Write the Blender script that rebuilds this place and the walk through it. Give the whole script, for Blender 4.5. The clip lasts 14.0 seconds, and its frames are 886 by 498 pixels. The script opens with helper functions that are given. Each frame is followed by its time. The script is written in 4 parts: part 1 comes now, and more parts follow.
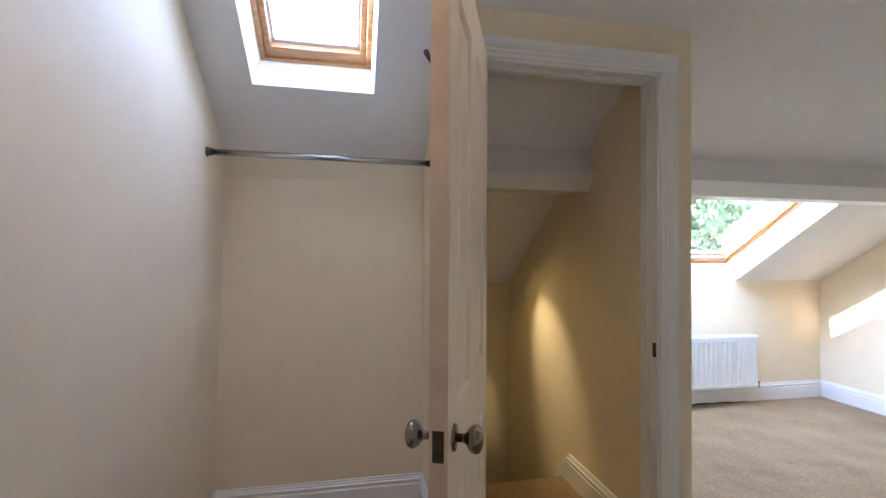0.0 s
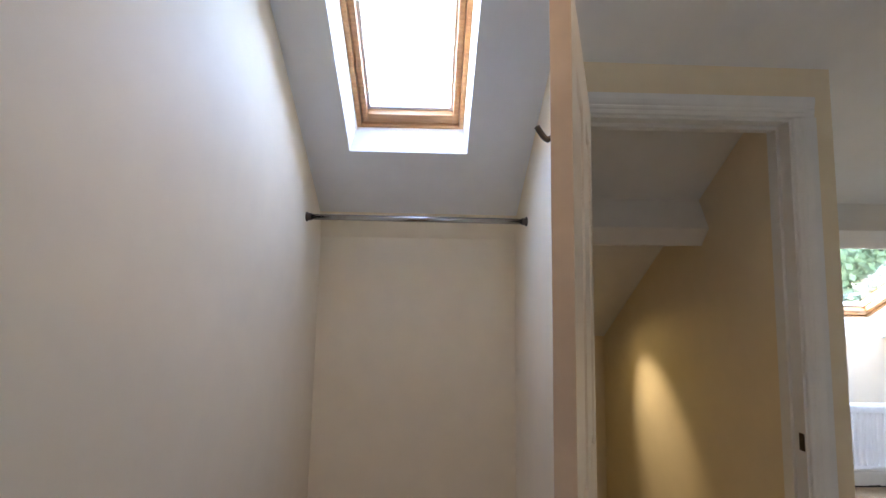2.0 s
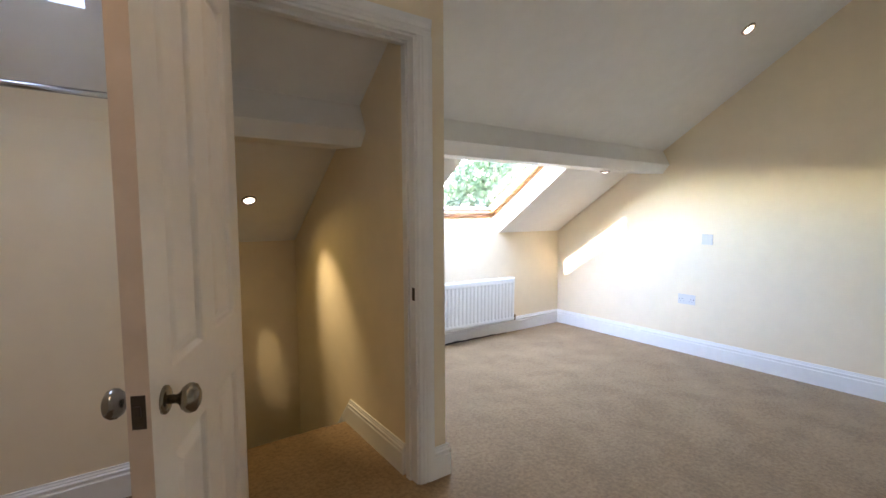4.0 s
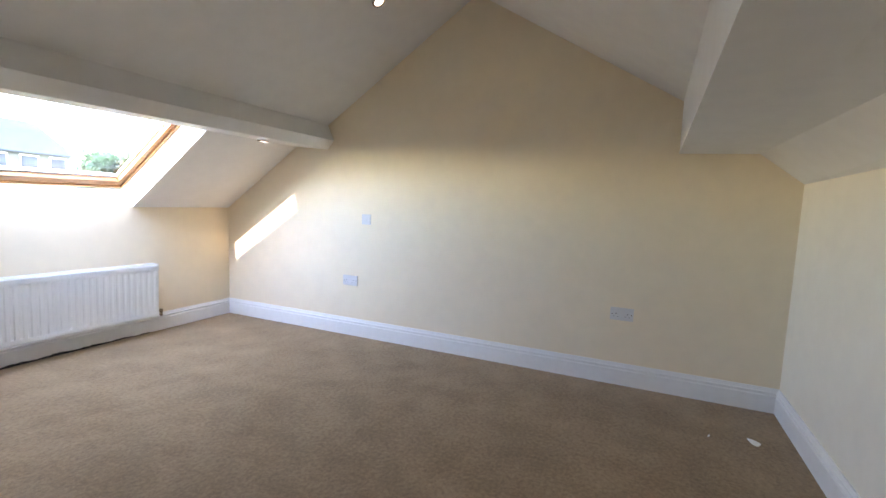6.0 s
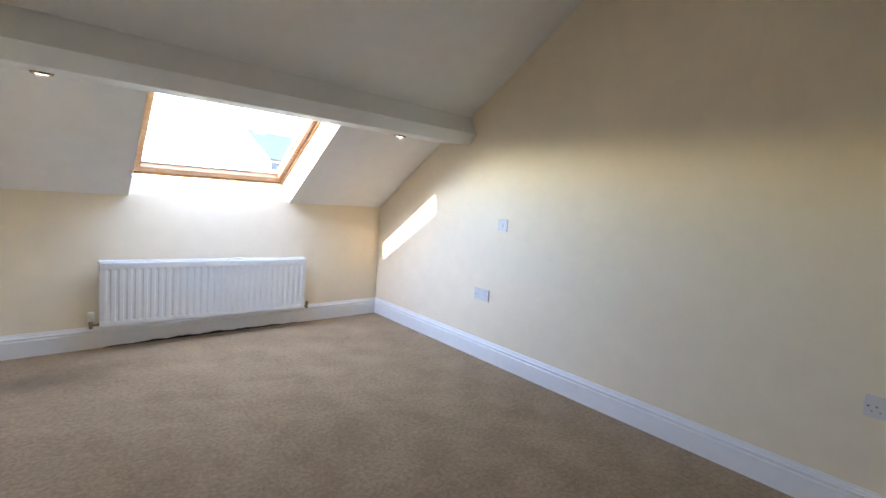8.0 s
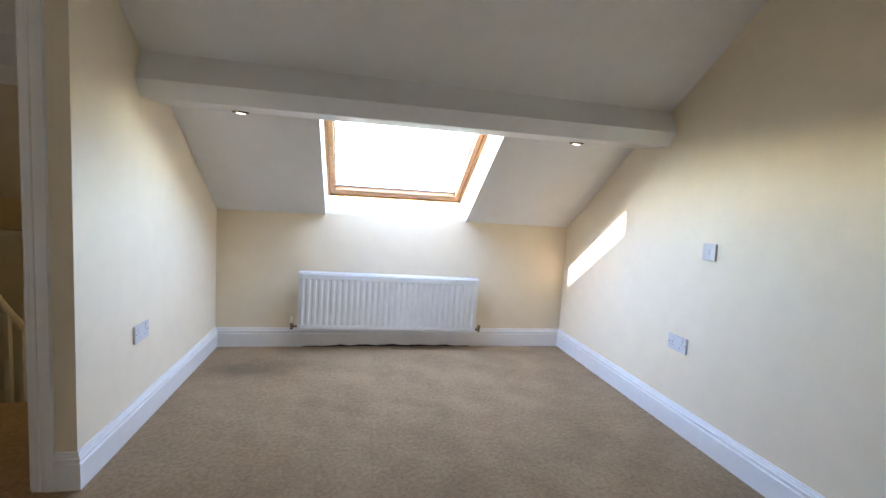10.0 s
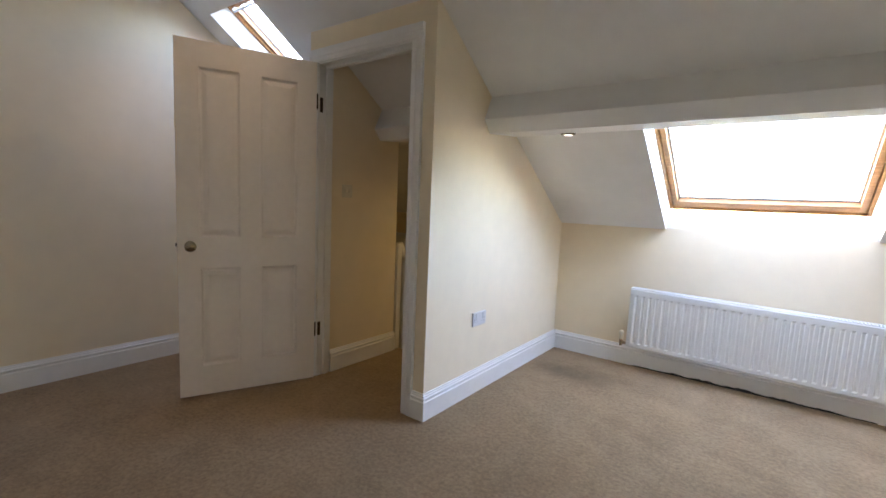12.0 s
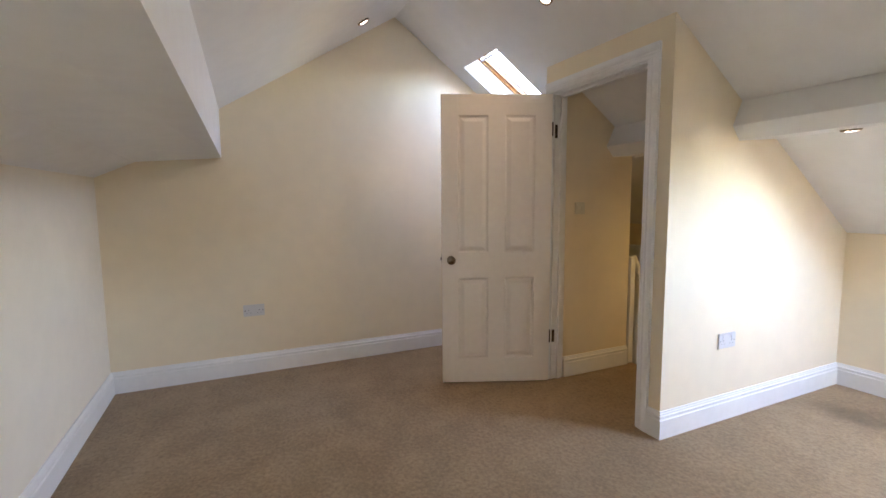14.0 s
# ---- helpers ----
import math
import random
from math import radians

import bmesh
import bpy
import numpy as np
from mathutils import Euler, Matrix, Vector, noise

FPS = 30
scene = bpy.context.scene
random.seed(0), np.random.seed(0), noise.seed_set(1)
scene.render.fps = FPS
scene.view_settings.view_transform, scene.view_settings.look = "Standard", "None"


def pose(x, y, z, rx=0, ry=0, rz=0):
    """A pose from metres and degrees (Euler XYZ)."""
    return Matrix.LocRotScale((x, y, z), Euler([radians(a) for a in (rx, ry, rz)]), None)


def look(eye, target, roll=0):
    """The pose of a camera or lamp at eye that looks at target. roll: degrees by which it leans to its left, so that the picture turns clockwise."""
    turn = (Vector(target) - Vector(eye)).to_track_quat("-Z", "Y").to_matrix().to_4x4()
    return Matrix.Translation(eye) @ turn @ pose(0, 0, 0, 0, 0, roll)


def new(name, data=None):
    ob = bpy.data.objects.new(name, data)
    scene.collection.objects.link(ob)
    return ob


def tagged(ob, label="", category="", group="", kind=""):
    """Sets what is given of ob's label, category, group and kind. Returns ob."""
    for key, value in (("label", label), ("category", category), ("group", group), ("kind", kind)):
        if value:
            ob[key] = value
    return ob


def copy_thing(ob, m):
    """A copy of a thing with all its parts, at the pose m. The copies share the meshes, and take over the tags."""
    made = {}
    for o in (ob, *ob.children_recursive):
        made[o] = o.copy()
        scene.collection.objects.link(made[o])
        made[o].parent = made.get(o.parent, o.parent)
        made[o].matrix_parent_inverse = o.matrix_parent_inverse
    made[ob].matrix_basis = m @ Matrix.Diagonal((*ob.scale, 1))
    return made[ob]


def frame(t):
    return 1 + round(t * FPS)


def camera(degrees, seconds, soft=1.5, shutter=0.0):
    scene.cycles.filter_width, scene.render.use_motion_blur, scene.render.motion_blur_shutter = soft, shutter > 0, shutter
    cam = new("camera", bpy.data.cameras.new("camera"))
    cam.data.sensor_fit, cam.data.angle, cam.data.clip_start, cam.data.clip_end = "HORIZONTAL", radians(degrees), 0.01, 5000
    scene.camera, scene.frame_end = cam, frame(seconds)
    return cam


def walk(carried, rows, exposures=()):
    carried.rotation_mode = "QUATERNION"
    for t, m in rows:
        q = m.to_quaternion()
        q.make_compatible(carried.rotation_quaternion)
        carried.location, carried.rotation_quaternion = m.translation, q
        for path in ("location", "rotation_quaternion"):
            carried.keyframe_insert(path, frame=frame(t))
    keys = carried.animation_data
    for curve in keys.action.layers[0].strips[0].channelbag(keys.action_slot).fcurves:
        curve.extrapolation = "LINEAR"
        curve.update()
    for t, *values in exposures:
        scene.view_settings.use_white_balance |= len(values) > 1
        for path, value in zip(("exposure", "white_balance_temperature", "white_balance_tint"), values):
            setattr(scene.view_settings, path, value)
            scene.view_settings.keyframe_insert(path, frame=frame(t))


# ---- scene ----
cam = camera(89.2, 14.0)
PATH = [
    (0, (-1.361, -1.606, 1.265), (-0.968, 0.355, 1.29), 0.3),
    (0.5, (-1.4, -1.573, 1.355), (-1.236, 0.418, 1.448), -0.1),
    (1, (-1.406, -1.55, 1.407), (-1.362, 0.437, 1.626), 0.4),
    (1.5, (-1.432, -1.531, 1.454), (-1.392, 0.453, 1.704), 0.2),
    (2, (-1.43, -1.517, 1.396), (-1.37, 0.475, 1.562), 0.6),
    (2.5, (-1.43, -1.538, 1.345), (-1.298, 0.457, 1.381), 0.5),
    (3, (-1.389, -1.566, 1.293), (-1.086, 0.41, 1.236), 0.3),
    (3.5, (-1.32, -1.604, 1.254), (-0.666, 0.282, 1.13), -0.1),
    (4, (-1.194, -1.689, 1.238), (-0.048, -0.057, 1.085), -0.3),
    (6.5, (-0.18, -2.018, 1.182), (1.651, -1.243, 0.968), 2.5),
    (7, (-0.005, -2.022, 1.178), (1.687, -0.979, 0.956), 3.1),
    (9.5, (0.924, -1.918, 1.166), (1.646, -0.063, 0.975), 3.8),
    (10, (1.013, -1.874, 1.173), (1.402, 0.078, 0.981), 3.4),
    (10.5, (1.177, -1.9, 1.178), (1.172, 0.09, 0.983), 2.9),
    (11, (1.279, -1.873, 1.175), (0.887, 0.078, 0.981), 2.3),
    (11.5, (1.379, -1.801, 1.201), (0.579, 0.022, 1.017), 2.0),
    (12, (1.451, -1.817, 1.184), (0.26, -0.225, 0.973), 2.4),
    (12.5, (1.535, -1.865, 1.213), (0.061, -0.537, 0.959), 2.1),
    (13, (1.562, -1.939, 1.244), (-0.097, -0.851, 0.989), 0.9),
    (13.5, (1.592, -1.985, 1.246), (-0.18, -1.085, 1.024), -0.0),
    (14, (1.605, -2.014, 1.255), (-0.201, -1.177, 1.06), -0.4),
]
EXPOSURES = [(0.0, 6.35, 6820, 22), (0.7, 6.3, 6970, 22), (2.0, 6.17, 6920, 22), (3.0, 6.35, 7070, 22), (4.0, 6.33, 7170, 22), (6.5, 5.95, 7120, 24), (9.5, 5.85, 6920, 21), (11.0, 5.75, 6920, 22), (12.0, 5.89, 7220, 23), (12.5, 6.15, 7370, 24), (13.0, 6.37, 7370, 24), (14.0, 6.55, 7320, 25)]
walk(cam, [(t, look(eye, target, roll)) for t, eye, target, roll in PATH], EXPOSURES)

# ---- light ----
SUN_DIR = Vector((1.0, -0.055, -0.400)).normalized()      # the way the light travels
world = bpy.data.worlds.new("world")
scene.world = world
world.use_nodes = True
wn = world.node_tree.nodes
sky = wn.new("ShaderNodeTexSky")
sky.sky_type, sky.sun_disc = "NISHITA", False
sky.air_density, sky.dust_density, sky.ozone_density = 1.0, 0.1, 1.3
sky.sun_elevation = math.asin(-SUN_DIR.z)
sky.sun_rotation = math.atan2(-SUN_DIR.x, -SUN_DIR.y)
wn["Background"].inputs["Strength"].default_value = 0.15
haze = wn.new("ShaderNodeMix")                  # bright thin haze over the blue
haze.data_type, haze.blend_type = "RGBA", "ADD"
haze.inputs["Factor"].default_value, haze.inputs["B"].default_value = 1.0, (0.34, 0.40, 0.48, 1)
world.node_tree.links.new(sky.outputs["Color"], haze.inputs["A"])
world.node_tree.links.new(haze.outputs["Result"], wn["Background"].inputs["Color"])

sun_data = bpy.data.lights.new("sun", "SUN")
sun_data.energy, sun_data.angle, sun_data.color = 0.42, radians(0.6), (1.0, 0.93, 0.82)
sun = new("sun", sun_data)
sun.matrix_world = look((0, 0, 0), SUN_DIR)


def window_portal(place, normal, width, height):
    """Guides the sampling of the sky's light through an opening; gives off no light itself."""
    data = bpy.data.lights.new("sky_opening", "AREA")
    data.shape, data.size, data.size_y = "RECTANGLE", width, height
    data.cycles.is_portal = True
    ob = new("sky_opening", data)
    ob.matrix_world = look(place, Vector(place) + Vector(normal))
    return ob


window_portal((1.339, 1.40, 1.545), (0, -0.555, -0.832), 1.06, 1.06)
window_portal((-1.520, 0.205, 2.325), (0, -0.555, -0.832), 0.47, 0.62)


def spot_lamp(place, target, power, spread, blend=0.4, colour=(1.0, 0.70, 0.36)):
    data = bpy.data.lights.new("downlight_lamp", "SPOT")
    data.energy, data.spot_size, data.spot_blend, data.color, data.shadow_soft_size = power, radians(spread), blend, colour, 0.02
    ob = new("downlight_lamp", data)
    ob.matrix_world = look(place, target)
    return ob

# ---- materials ----
def material(name, colour, rough=0.6, metal=0.0, grain=40.0, vary=0.06, bump=0.0, bump_scale=200.0, stain=0.0, stain_scale=2.0,
             spec=0.5, coat=0.0):
    m = bpy.data.materials.new(name)
    m.use_nodes = True
    nt = m.node_tree
    b = nt.nodes["Principled BSDF"]
    b.inputs["Roughness"].default_value, b.inputs["Metallic"].default_value = rough, metal
    b.inputs["Specular IOR Level"].default_value, b.inputs["Coat Weight"].default_value = spec, coat
    co = nt.nodes.new("ShaderNodeTexCoord")
    fine = nt.nodes.new("ShaderNodeTexNoise")
    fine.inputs["Scale"].default_value, fine.inputs["Detail"].default_value = grain, 5
    nt.links.new(co.outputs["Object"], fine.inputs["Vector"])
    wide = nt.nodes.new("ShaderNodeTexNoise")
    wide.inputs["Scale"].default_value, wide.inputs["Detail"].default_value = stain_scale, 4
    nt.links.new(co.outputs["Object"], wide.inputs["Vector"])
    ramp = nt.nodes.new("ShaderNodeValToRGB")
    ramp.color_ramp.elements[0].position, ramp.color_ramp.elements[1].position = 0.3, 0.7
    ramp.color_ramp.elements[0].color = (*[c * (1 - vary) for c in colour], 1)
    ramp.color_ramp.elements[1].color = (*[min(1, c * (1 + vary)) for c in colour], 1)
    nt.links.new(fine.outputs["Fac"], ramp.inputs["Fac"])
    mix = nt.nodes.new("ShaderNodeMix")
    mix.data_type, mix.blend_type = "RGBA", "MULTIPLY"
    span = nt.nodes.new("ShaderNodeMapRange")
    span.inputs["From Min"].default_value, span.inputs["From Max"].default_value = 0.42, 0.72
    span.inputs["To Max"].default_value = stain
    nt.links.new(wide.outputs["Fac"], span.inputs["Value"])
    nt.links.new(span.outputs["Result"], mix.inputs["Factor"])
    nt.links.new(ramp.outputs["Color"], mix.inputs["A"])
    mix.inputs["B"].default_value = (0.6, 0.55, 0.5, 1)
    nt.links.new(mix.outputs["Result"], b.inputs["Base Color"])
    if bump:
        rel = nt.nodes.new("ShaderNodeTexNoise")
        rel.inputs["Scale"].default_value, rel.inputs["Detail"].default_value = bump_scale, 3
        nt.links.new(co.outputs["Object"], rel.inputs["Vector"])
        bp = nt.nodes.new("ShaderNodeBump")
        bp.inputs["Strength"].default_value, bp.inputs["Distance"].default_value = bump, 0.004
        nt.links.new(rel.outputs["Fac"], bp.inputs["Height"])
        nt.links.new(bp.outputs["Normal"], b.inputs["Normal"])
    return m


def wood_material(name, colour, dark):
    m = material(name, colour, 0.45, grain=30, vary=0.08, bump=0.05, bump_scale=120)
    nt = m.node_tree
    b = nt.nodes["Principled BSDF"]
    co = nt.nodes.new("ShaderNodeTexCoord")
    mp = nt.nodes.new("ShaderNodeMapping")
    mp.inputs["Scale"].default_value = (3.0, 34.0, 34.0)
    nt.links.new(co.outputs["Object"], mp.inputs["Vector"])
    wv = nt.nodes.new("ShaderNodeTexNoise")
    wv.inputs["Scale"].default_value, wv.inputs["Detail"].default_value, wv.inputs["Distortion"].default_value = 2.0, 6, 0.8
    nt.links.new(mp.outputs["Vector"], wv.inputs["Vector"])
    rp = nt.nodes.new("ShaderNodeValToRGB")
    rp.color_ramp.elements[0].position, rp.color_ramp.elements[1].position = 0.35, 0.62
    rp.color_ramp.elements[0].color, rp.color_ramp.elements[1].color = (*dark, 1), (*colour, 1)
    nt.links.new(wv.outputs["Fac"], rp.inputs["Fac"])
    nt.links.new(rp.outputs["Color"], b.inputs["Base Color"])
    return m


def carpet_material():
    m = material("carpet_pile", (0.35, 0.238, 0.138), 0.95, grain=48, vary=0.32, stain=0.7, stain_scale=2.3, spec=0.1)
    for n_ in m.node_tree.nodes:
        if n_.bl_idname == "ShaderNodeTexNoise":
            n_.inputs["Detail"].default_value, n_.inputs["Roughness"].default_value = 9, 0.72
    nt = m.node_tree
    b = nt.nodes["Principled BSDF"]
    co = nt.nodes.new("ShaderNodeTexCoord")
    a = nt.nodes.new("ShaderNodeTexNoise")
    a.inputs["Scale"].default_value, a.inputs["Detail"].default_value = 420, 3
    nt.links.new(co.outputs["Object"], a.inputs["Vector"])
    c = nt.nodes.new("ShaderNodeTexNoise")
    c.inputs["Scale"].default_value, c.inputs["Detail"].default_value = 55, 7
    nt.links.new(co.outputs["Object"], c.inputs["Vector"])
    add = nt.nodes.new("ShaderNodeMath")
    nt.links.new(a.outputs["Fac"], add.inputs[0])
    nt.links.new(c.outputs["Fac"], add.inputs[1])
    bp = nt.nodes.new("ShaderNodeBump")
    bp.inputs["Strength"].default_value, bp.inputs["Distance"].default_value = 0.14, 0.008
    nt.links.new(add.outputs["Value"], bp.inputs["Height"])
    nt.links.new(bp.outputs["Normal"], b.inputs["Normal"])
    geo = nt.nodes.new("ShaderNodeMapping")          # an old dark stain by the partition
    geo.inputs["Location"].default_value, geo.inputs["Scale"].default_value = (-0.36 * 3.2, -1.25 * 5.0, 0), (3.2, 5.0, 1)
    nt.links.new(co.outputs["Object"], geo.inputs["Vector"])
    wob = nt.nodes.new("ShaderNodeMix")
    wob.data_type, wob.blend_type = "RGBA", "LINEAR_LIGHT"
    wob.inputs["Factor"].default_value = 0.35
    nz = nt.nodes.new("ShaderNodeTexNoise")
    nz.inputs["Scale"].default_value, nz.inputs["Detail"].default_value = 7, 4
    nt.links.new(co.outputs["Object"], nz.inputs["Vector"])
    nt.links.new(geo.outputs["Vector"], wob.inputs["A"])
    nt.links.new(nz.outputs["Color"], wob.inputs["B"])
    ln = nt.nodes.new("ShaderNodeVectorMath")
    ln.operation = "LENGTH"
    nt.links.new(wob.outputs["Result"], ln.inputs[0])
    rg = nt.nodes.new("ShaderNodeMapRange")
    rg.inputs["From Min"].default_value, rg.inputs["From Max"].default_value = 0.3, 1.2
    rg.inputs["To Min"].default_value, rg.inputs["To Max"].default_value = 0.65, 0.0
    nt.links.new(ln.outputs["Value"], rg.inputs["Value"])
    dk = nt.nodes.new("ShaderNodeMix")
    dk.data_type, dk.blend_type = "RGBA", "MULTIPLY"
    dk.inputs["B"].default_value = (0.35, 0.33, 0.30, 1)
    tread = nt.nodes.new("ShaderNodeTexNoise")       # pile pressed this way and that by feet and the vacuum cleaner
    tread.inputs["Scale"].default_value, tread.inputs["Detail"].default_value, tread.inputs["Distortion"].default_value = 5, 8, 0.3
    nt.links.new(co.outputs["Object"], tread.inputs["Vector"])
    shade = nt.nodes.new("ShaderNodeValToRGB")
    shade.color_ramp.elements[0].position, shade.color_ramp.elements[1].position = 0.36, 0.66
    shade.color_ramp.elements[0].color, shade.color_ramp.elements[1].color = (0.86, 0.85, 0.84, 1), (1.0, 1.0, 1.0, 1)
    nt.links.new(tread.outputs["Fac"], shade.inputs["Fac"])
    lay = nt.nodes.new("ShaderNodeMix")
    lay.data_type, lay.blend_type = "RGBA", "MULTIPLY"
    lay.inputs["Factor"].default_value = 1.0
    nt.links.new(b.inputs["Base Color"].links[0].from_socket, lay.inputs["A"])
    nt.links.new(shade.outputs["Color"], lay.inputs["B"])
    old = lay.outputs["Result"]
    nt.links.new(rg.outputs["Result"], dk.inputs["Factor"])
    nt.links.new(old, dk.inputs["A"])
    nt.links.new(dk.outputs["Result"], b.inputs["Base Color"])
    b.inputs["Sheen Weight"].default_value, b.inputs["Sheen Roughness"].default_value = 0.36, 0.4
    b.inputs["Sheen Tint"].default_value = (0.95, 0.88, 0.80, 1)
    return m


def glass_material(name, tint):
    """Window glass: see-through, with more gloss the flatter it is looked at."""
    m = bpy.data.materials.new(name)
    m.use_nodes = True
    nt = m.node_tree
    see = nt.nodes.new("ShaderNodeBsdfTransparent")
    see.inputs["Color"].default_value = (*tint, 1)
    shine = nt.nodes.new("ShaderNodeBsdfGlossy")
    shine.inputs["Roughness"].default_value = 0.03
    flat = nt.nodes.new("ShaderNodeLayerWeight")
    power = nt.nodes.new("ShaderNodeMath")
    power.operation, power.inputs[1].default_value = "POWER", 4.0
    share = nt.nodes.new("ShaderNodeMath")
    share.operation, share.inputs[1].default_value, share.inputs[2].default_value = "MULTIPLY_ADD", 0.75, 0.04
    both = nt.nodes.new("ShaderNodeMixShader")
    nt.links.new(flat.outputs["Facing"], power.inputs[0])
    nt.links.new(power.outputs["Value"], share.inputs[0])
    nt.links.new(share.outputs["Value"], both.inputs["Fac"])
    nt.links.new(see.outputs["BSDF"], both.inputs[1])
    nt.links.new(shine.outputs["BSDF"], both.inputs[2])
    nt.links.new(both.outputs["Shader"], nt.nodes["Material Output"].inputs["Surface"])
    return m


def glow_material(name, colour, strength):
    m = bpy.data.materials.new(name)
    m.use_nodes = True
    b = m.node_tree.nodes["Principled BSDF"]
    b.inputs["Emission Color"].default_value, b.inputs["Emission Strength"].default_value = (*colour, 1), strength
    return m


WALL = material("cream_wall_paint", (0.87, 0.748, 0.560), 0.62, grain=9, vary=0.02, bump=0.05, bump_scale=260, stain=0.05, stain_scale=1.3, spec=0.35)
PALEWALL = material("pale_wall", (0.86, 0.785, 0.66), 0.62, grain=9, vary=0.02, bump=0.05, bump_scale=260, stain=0.05, stain_scale=1.3, spec=0.35)
CEIL = material("white_ceiling_paint", (0.86, 0.845, 0.82), 0.75, grain=9, vary=0.02, bump=0.05, bump_scale=220, stain=0.04, stain_scale=1.1, spec=0.25)
GLOSS = material("white_gloss_paint", (0.85, 0.84, 0.825), 0.30, grain=20, vary=0.02, bump=0.008, bump_scale=60, stain=0.05)
DOORP = material("white_door_paint", (0.88, 0.80, 0.72), 0.35, grain=24, vary=0.02, bump=0.05, bump_scale=90, stain=0.05)
DOOR_EDGE = material("pinkish_door_edge", (0.70, 0.53, 0.41), 0.55, grain=14, vary=0.06, bump=0.06, bump_scale=90, stain=0.2, stain_scale=6)
CARPET = carpet_material()
PINE = wood_material("varnished_pine", (0.56, 0.30, 0.12), (0.40, 0.19, 0.07))
SILL_GREY = material("window_lining_aluminium", (0.62, 0.64, 0.66), 0.4, 0.3, grain=40, vary=0.03)
STEEL = material("satin_steel", (0.25, 0.215, 0.17), 0.2, 1.0, grain=60, vary=0.06)
CHROME = material("polished_chrome", (0.40, 0.40, 0.41), 0.16, 1.0, grain=60, vary=0.03)
BRONZE = material("dark_hinge_metal", (0.08, 0.058, 0.042), 0.4, 0.8, grain=80, vary=0.1)
RADW = material("radiator_enamel", (0.80, 0.81, 0.80), 0.32, grain=30, vary=0.015)
PLASTIC = material("white_plastic", (0.68, 0.655, 0.635), 0.35, grain=30, vary=0.01)
GREYP = material("grey_plastic", (0.34, 0.32, 0.29), 0.45, grain=30, vary=0.02)
DARK = material("gap_shade", (0.03, 0.028, 0.025), 0.8)
CREAMCAP = material("cream_valve_plastic", (0.72, 0.66, 0.52), 0.45, grain=30, vary=0.02)
COPPER = material("tarnished_brass", (0.34, 0.26, 0.17), 0.4, 0.9, grain=60, vary=0.1)
PAPER = material("white_paper", (0.82, 0.81, 0.78), 0.8, grain=50, vary=0.03)
# house colours set dark and dull, so the strong daylight does not bleach them
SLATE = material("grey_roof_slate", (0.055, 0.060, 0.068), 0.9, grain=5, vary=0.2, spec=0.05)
RENDER = material("darkened_render_wall", (0.12, 0.115, 0.105), 0.9, grain=4, vary=0.1, spec=0.05)
STONE = material("darkened_buff_stone", (0.12, 0.105, 0.085), 0.9, grain=6, vary=0.2, spec=0.05)
GRASS = material("rough_grass", (0.07, 0.11, 0.04), 0.9, grain=0.8, vary=0.3)
LEAF = material("tree_leaves", (0.075, 0.11, 0.065), 0.9, grain=6, vary=0.12, spec=0.1)
BARK = material("tree_bark", (0.12, 0.09, 0.07), 0.9, grain=12, vary=0.3)
GLASS = glass_material("clear_glass", (0.90, 0.92, 0.93))
# tint darkened to let less daylight into the alcove
DIM_GLASS = glass_material("dim_glass", (0.76, 0.785, 0.82))


def let_light_through(m, colour, share):
    """Leaves glow green where light falls on their backs."""
    nt = m.node_tree
    thin = nt.nodes.new("ShaderNodeBsdfTranslucent")
    thin.inputs["Color"].default_value = (*colour, 1)
    both = nt.nodes.new("ShaderNodeMixShader")
    both.inputs["Fac"].default_value = share
    nt.links.new(nt.nodes["Principled BSDF"].outputs["BSDF"], both.inputs[1])
    nt.links.new(thin.outputs["BSDF"], both.inputs[2])
    nt.links.new(both.outputs["Shader"], nt.nodes["Material Output"].inputs["Surface"])


let_light_through(LEAF, (0.12, 0.18, 0.10), 0.5)
BULB = glow_material("lit_lamp_lens", (1.0, 0.93, 0.80), 0.15)


# ---- mesh helpers ----
def put(name, bm, mat, parent=None, smooth=False):
    bmesh.ops.recalc_face_normals(bm, faces=bm.faces)
    me = bpy.data.meshes.new(name)
    bm.to_mesh(me)
    bm.free()
    me.materials.append(mat)
    if smooth:
        for p in me.polygons:
            p.use_smooth = True
    ob = new(name, me)
    if parent:
        ob.parent = parent
    return ob


def part(name, bm, mat, parent, label="", smooth=False):
    ob = put(name, bm, mat, parent, smooth)
    if label:
        ob["label"] = label
    return ob


def thing(name, label, category, m=None, group="", kind=""):
    ob = new(name)
    ob.empty_display_size = 0.05
    if m:
        ob.matrix_basis = m
    return tagged(ob, label, category, group, kind)


def box(x0, x1, y0, y1, z0, z1, bev=0.0, bm=None, m=None):
    own = bmesh.new()
    bmesh.ops.create_cube(own, size=1.0)
    for v in own.verts:
        v.co = Vector((x0 + (v.co.x + 0.5) * (x1 - x0), y0 + (v.co.y + 0.5) * (y1 - y0), z0 + (v.co.z + 0.5) * (z1 - z0)))
    if bev:
        bmesh.ops.bevel(own, geom=list(own.edges), offset=bev, segments=2, profile=0.6, affect="EDGES")
    if m:
        own.transform(m)
    return join(bm, own)


def join(bm, own):
    if bm is None:
        return own
    me = bpy.data.meshes.new("join")
    own.to_mesh(me)
    own.free()
    bm.from_mesh(me)
    bpy.data.meshes.remove(me)
    return bm


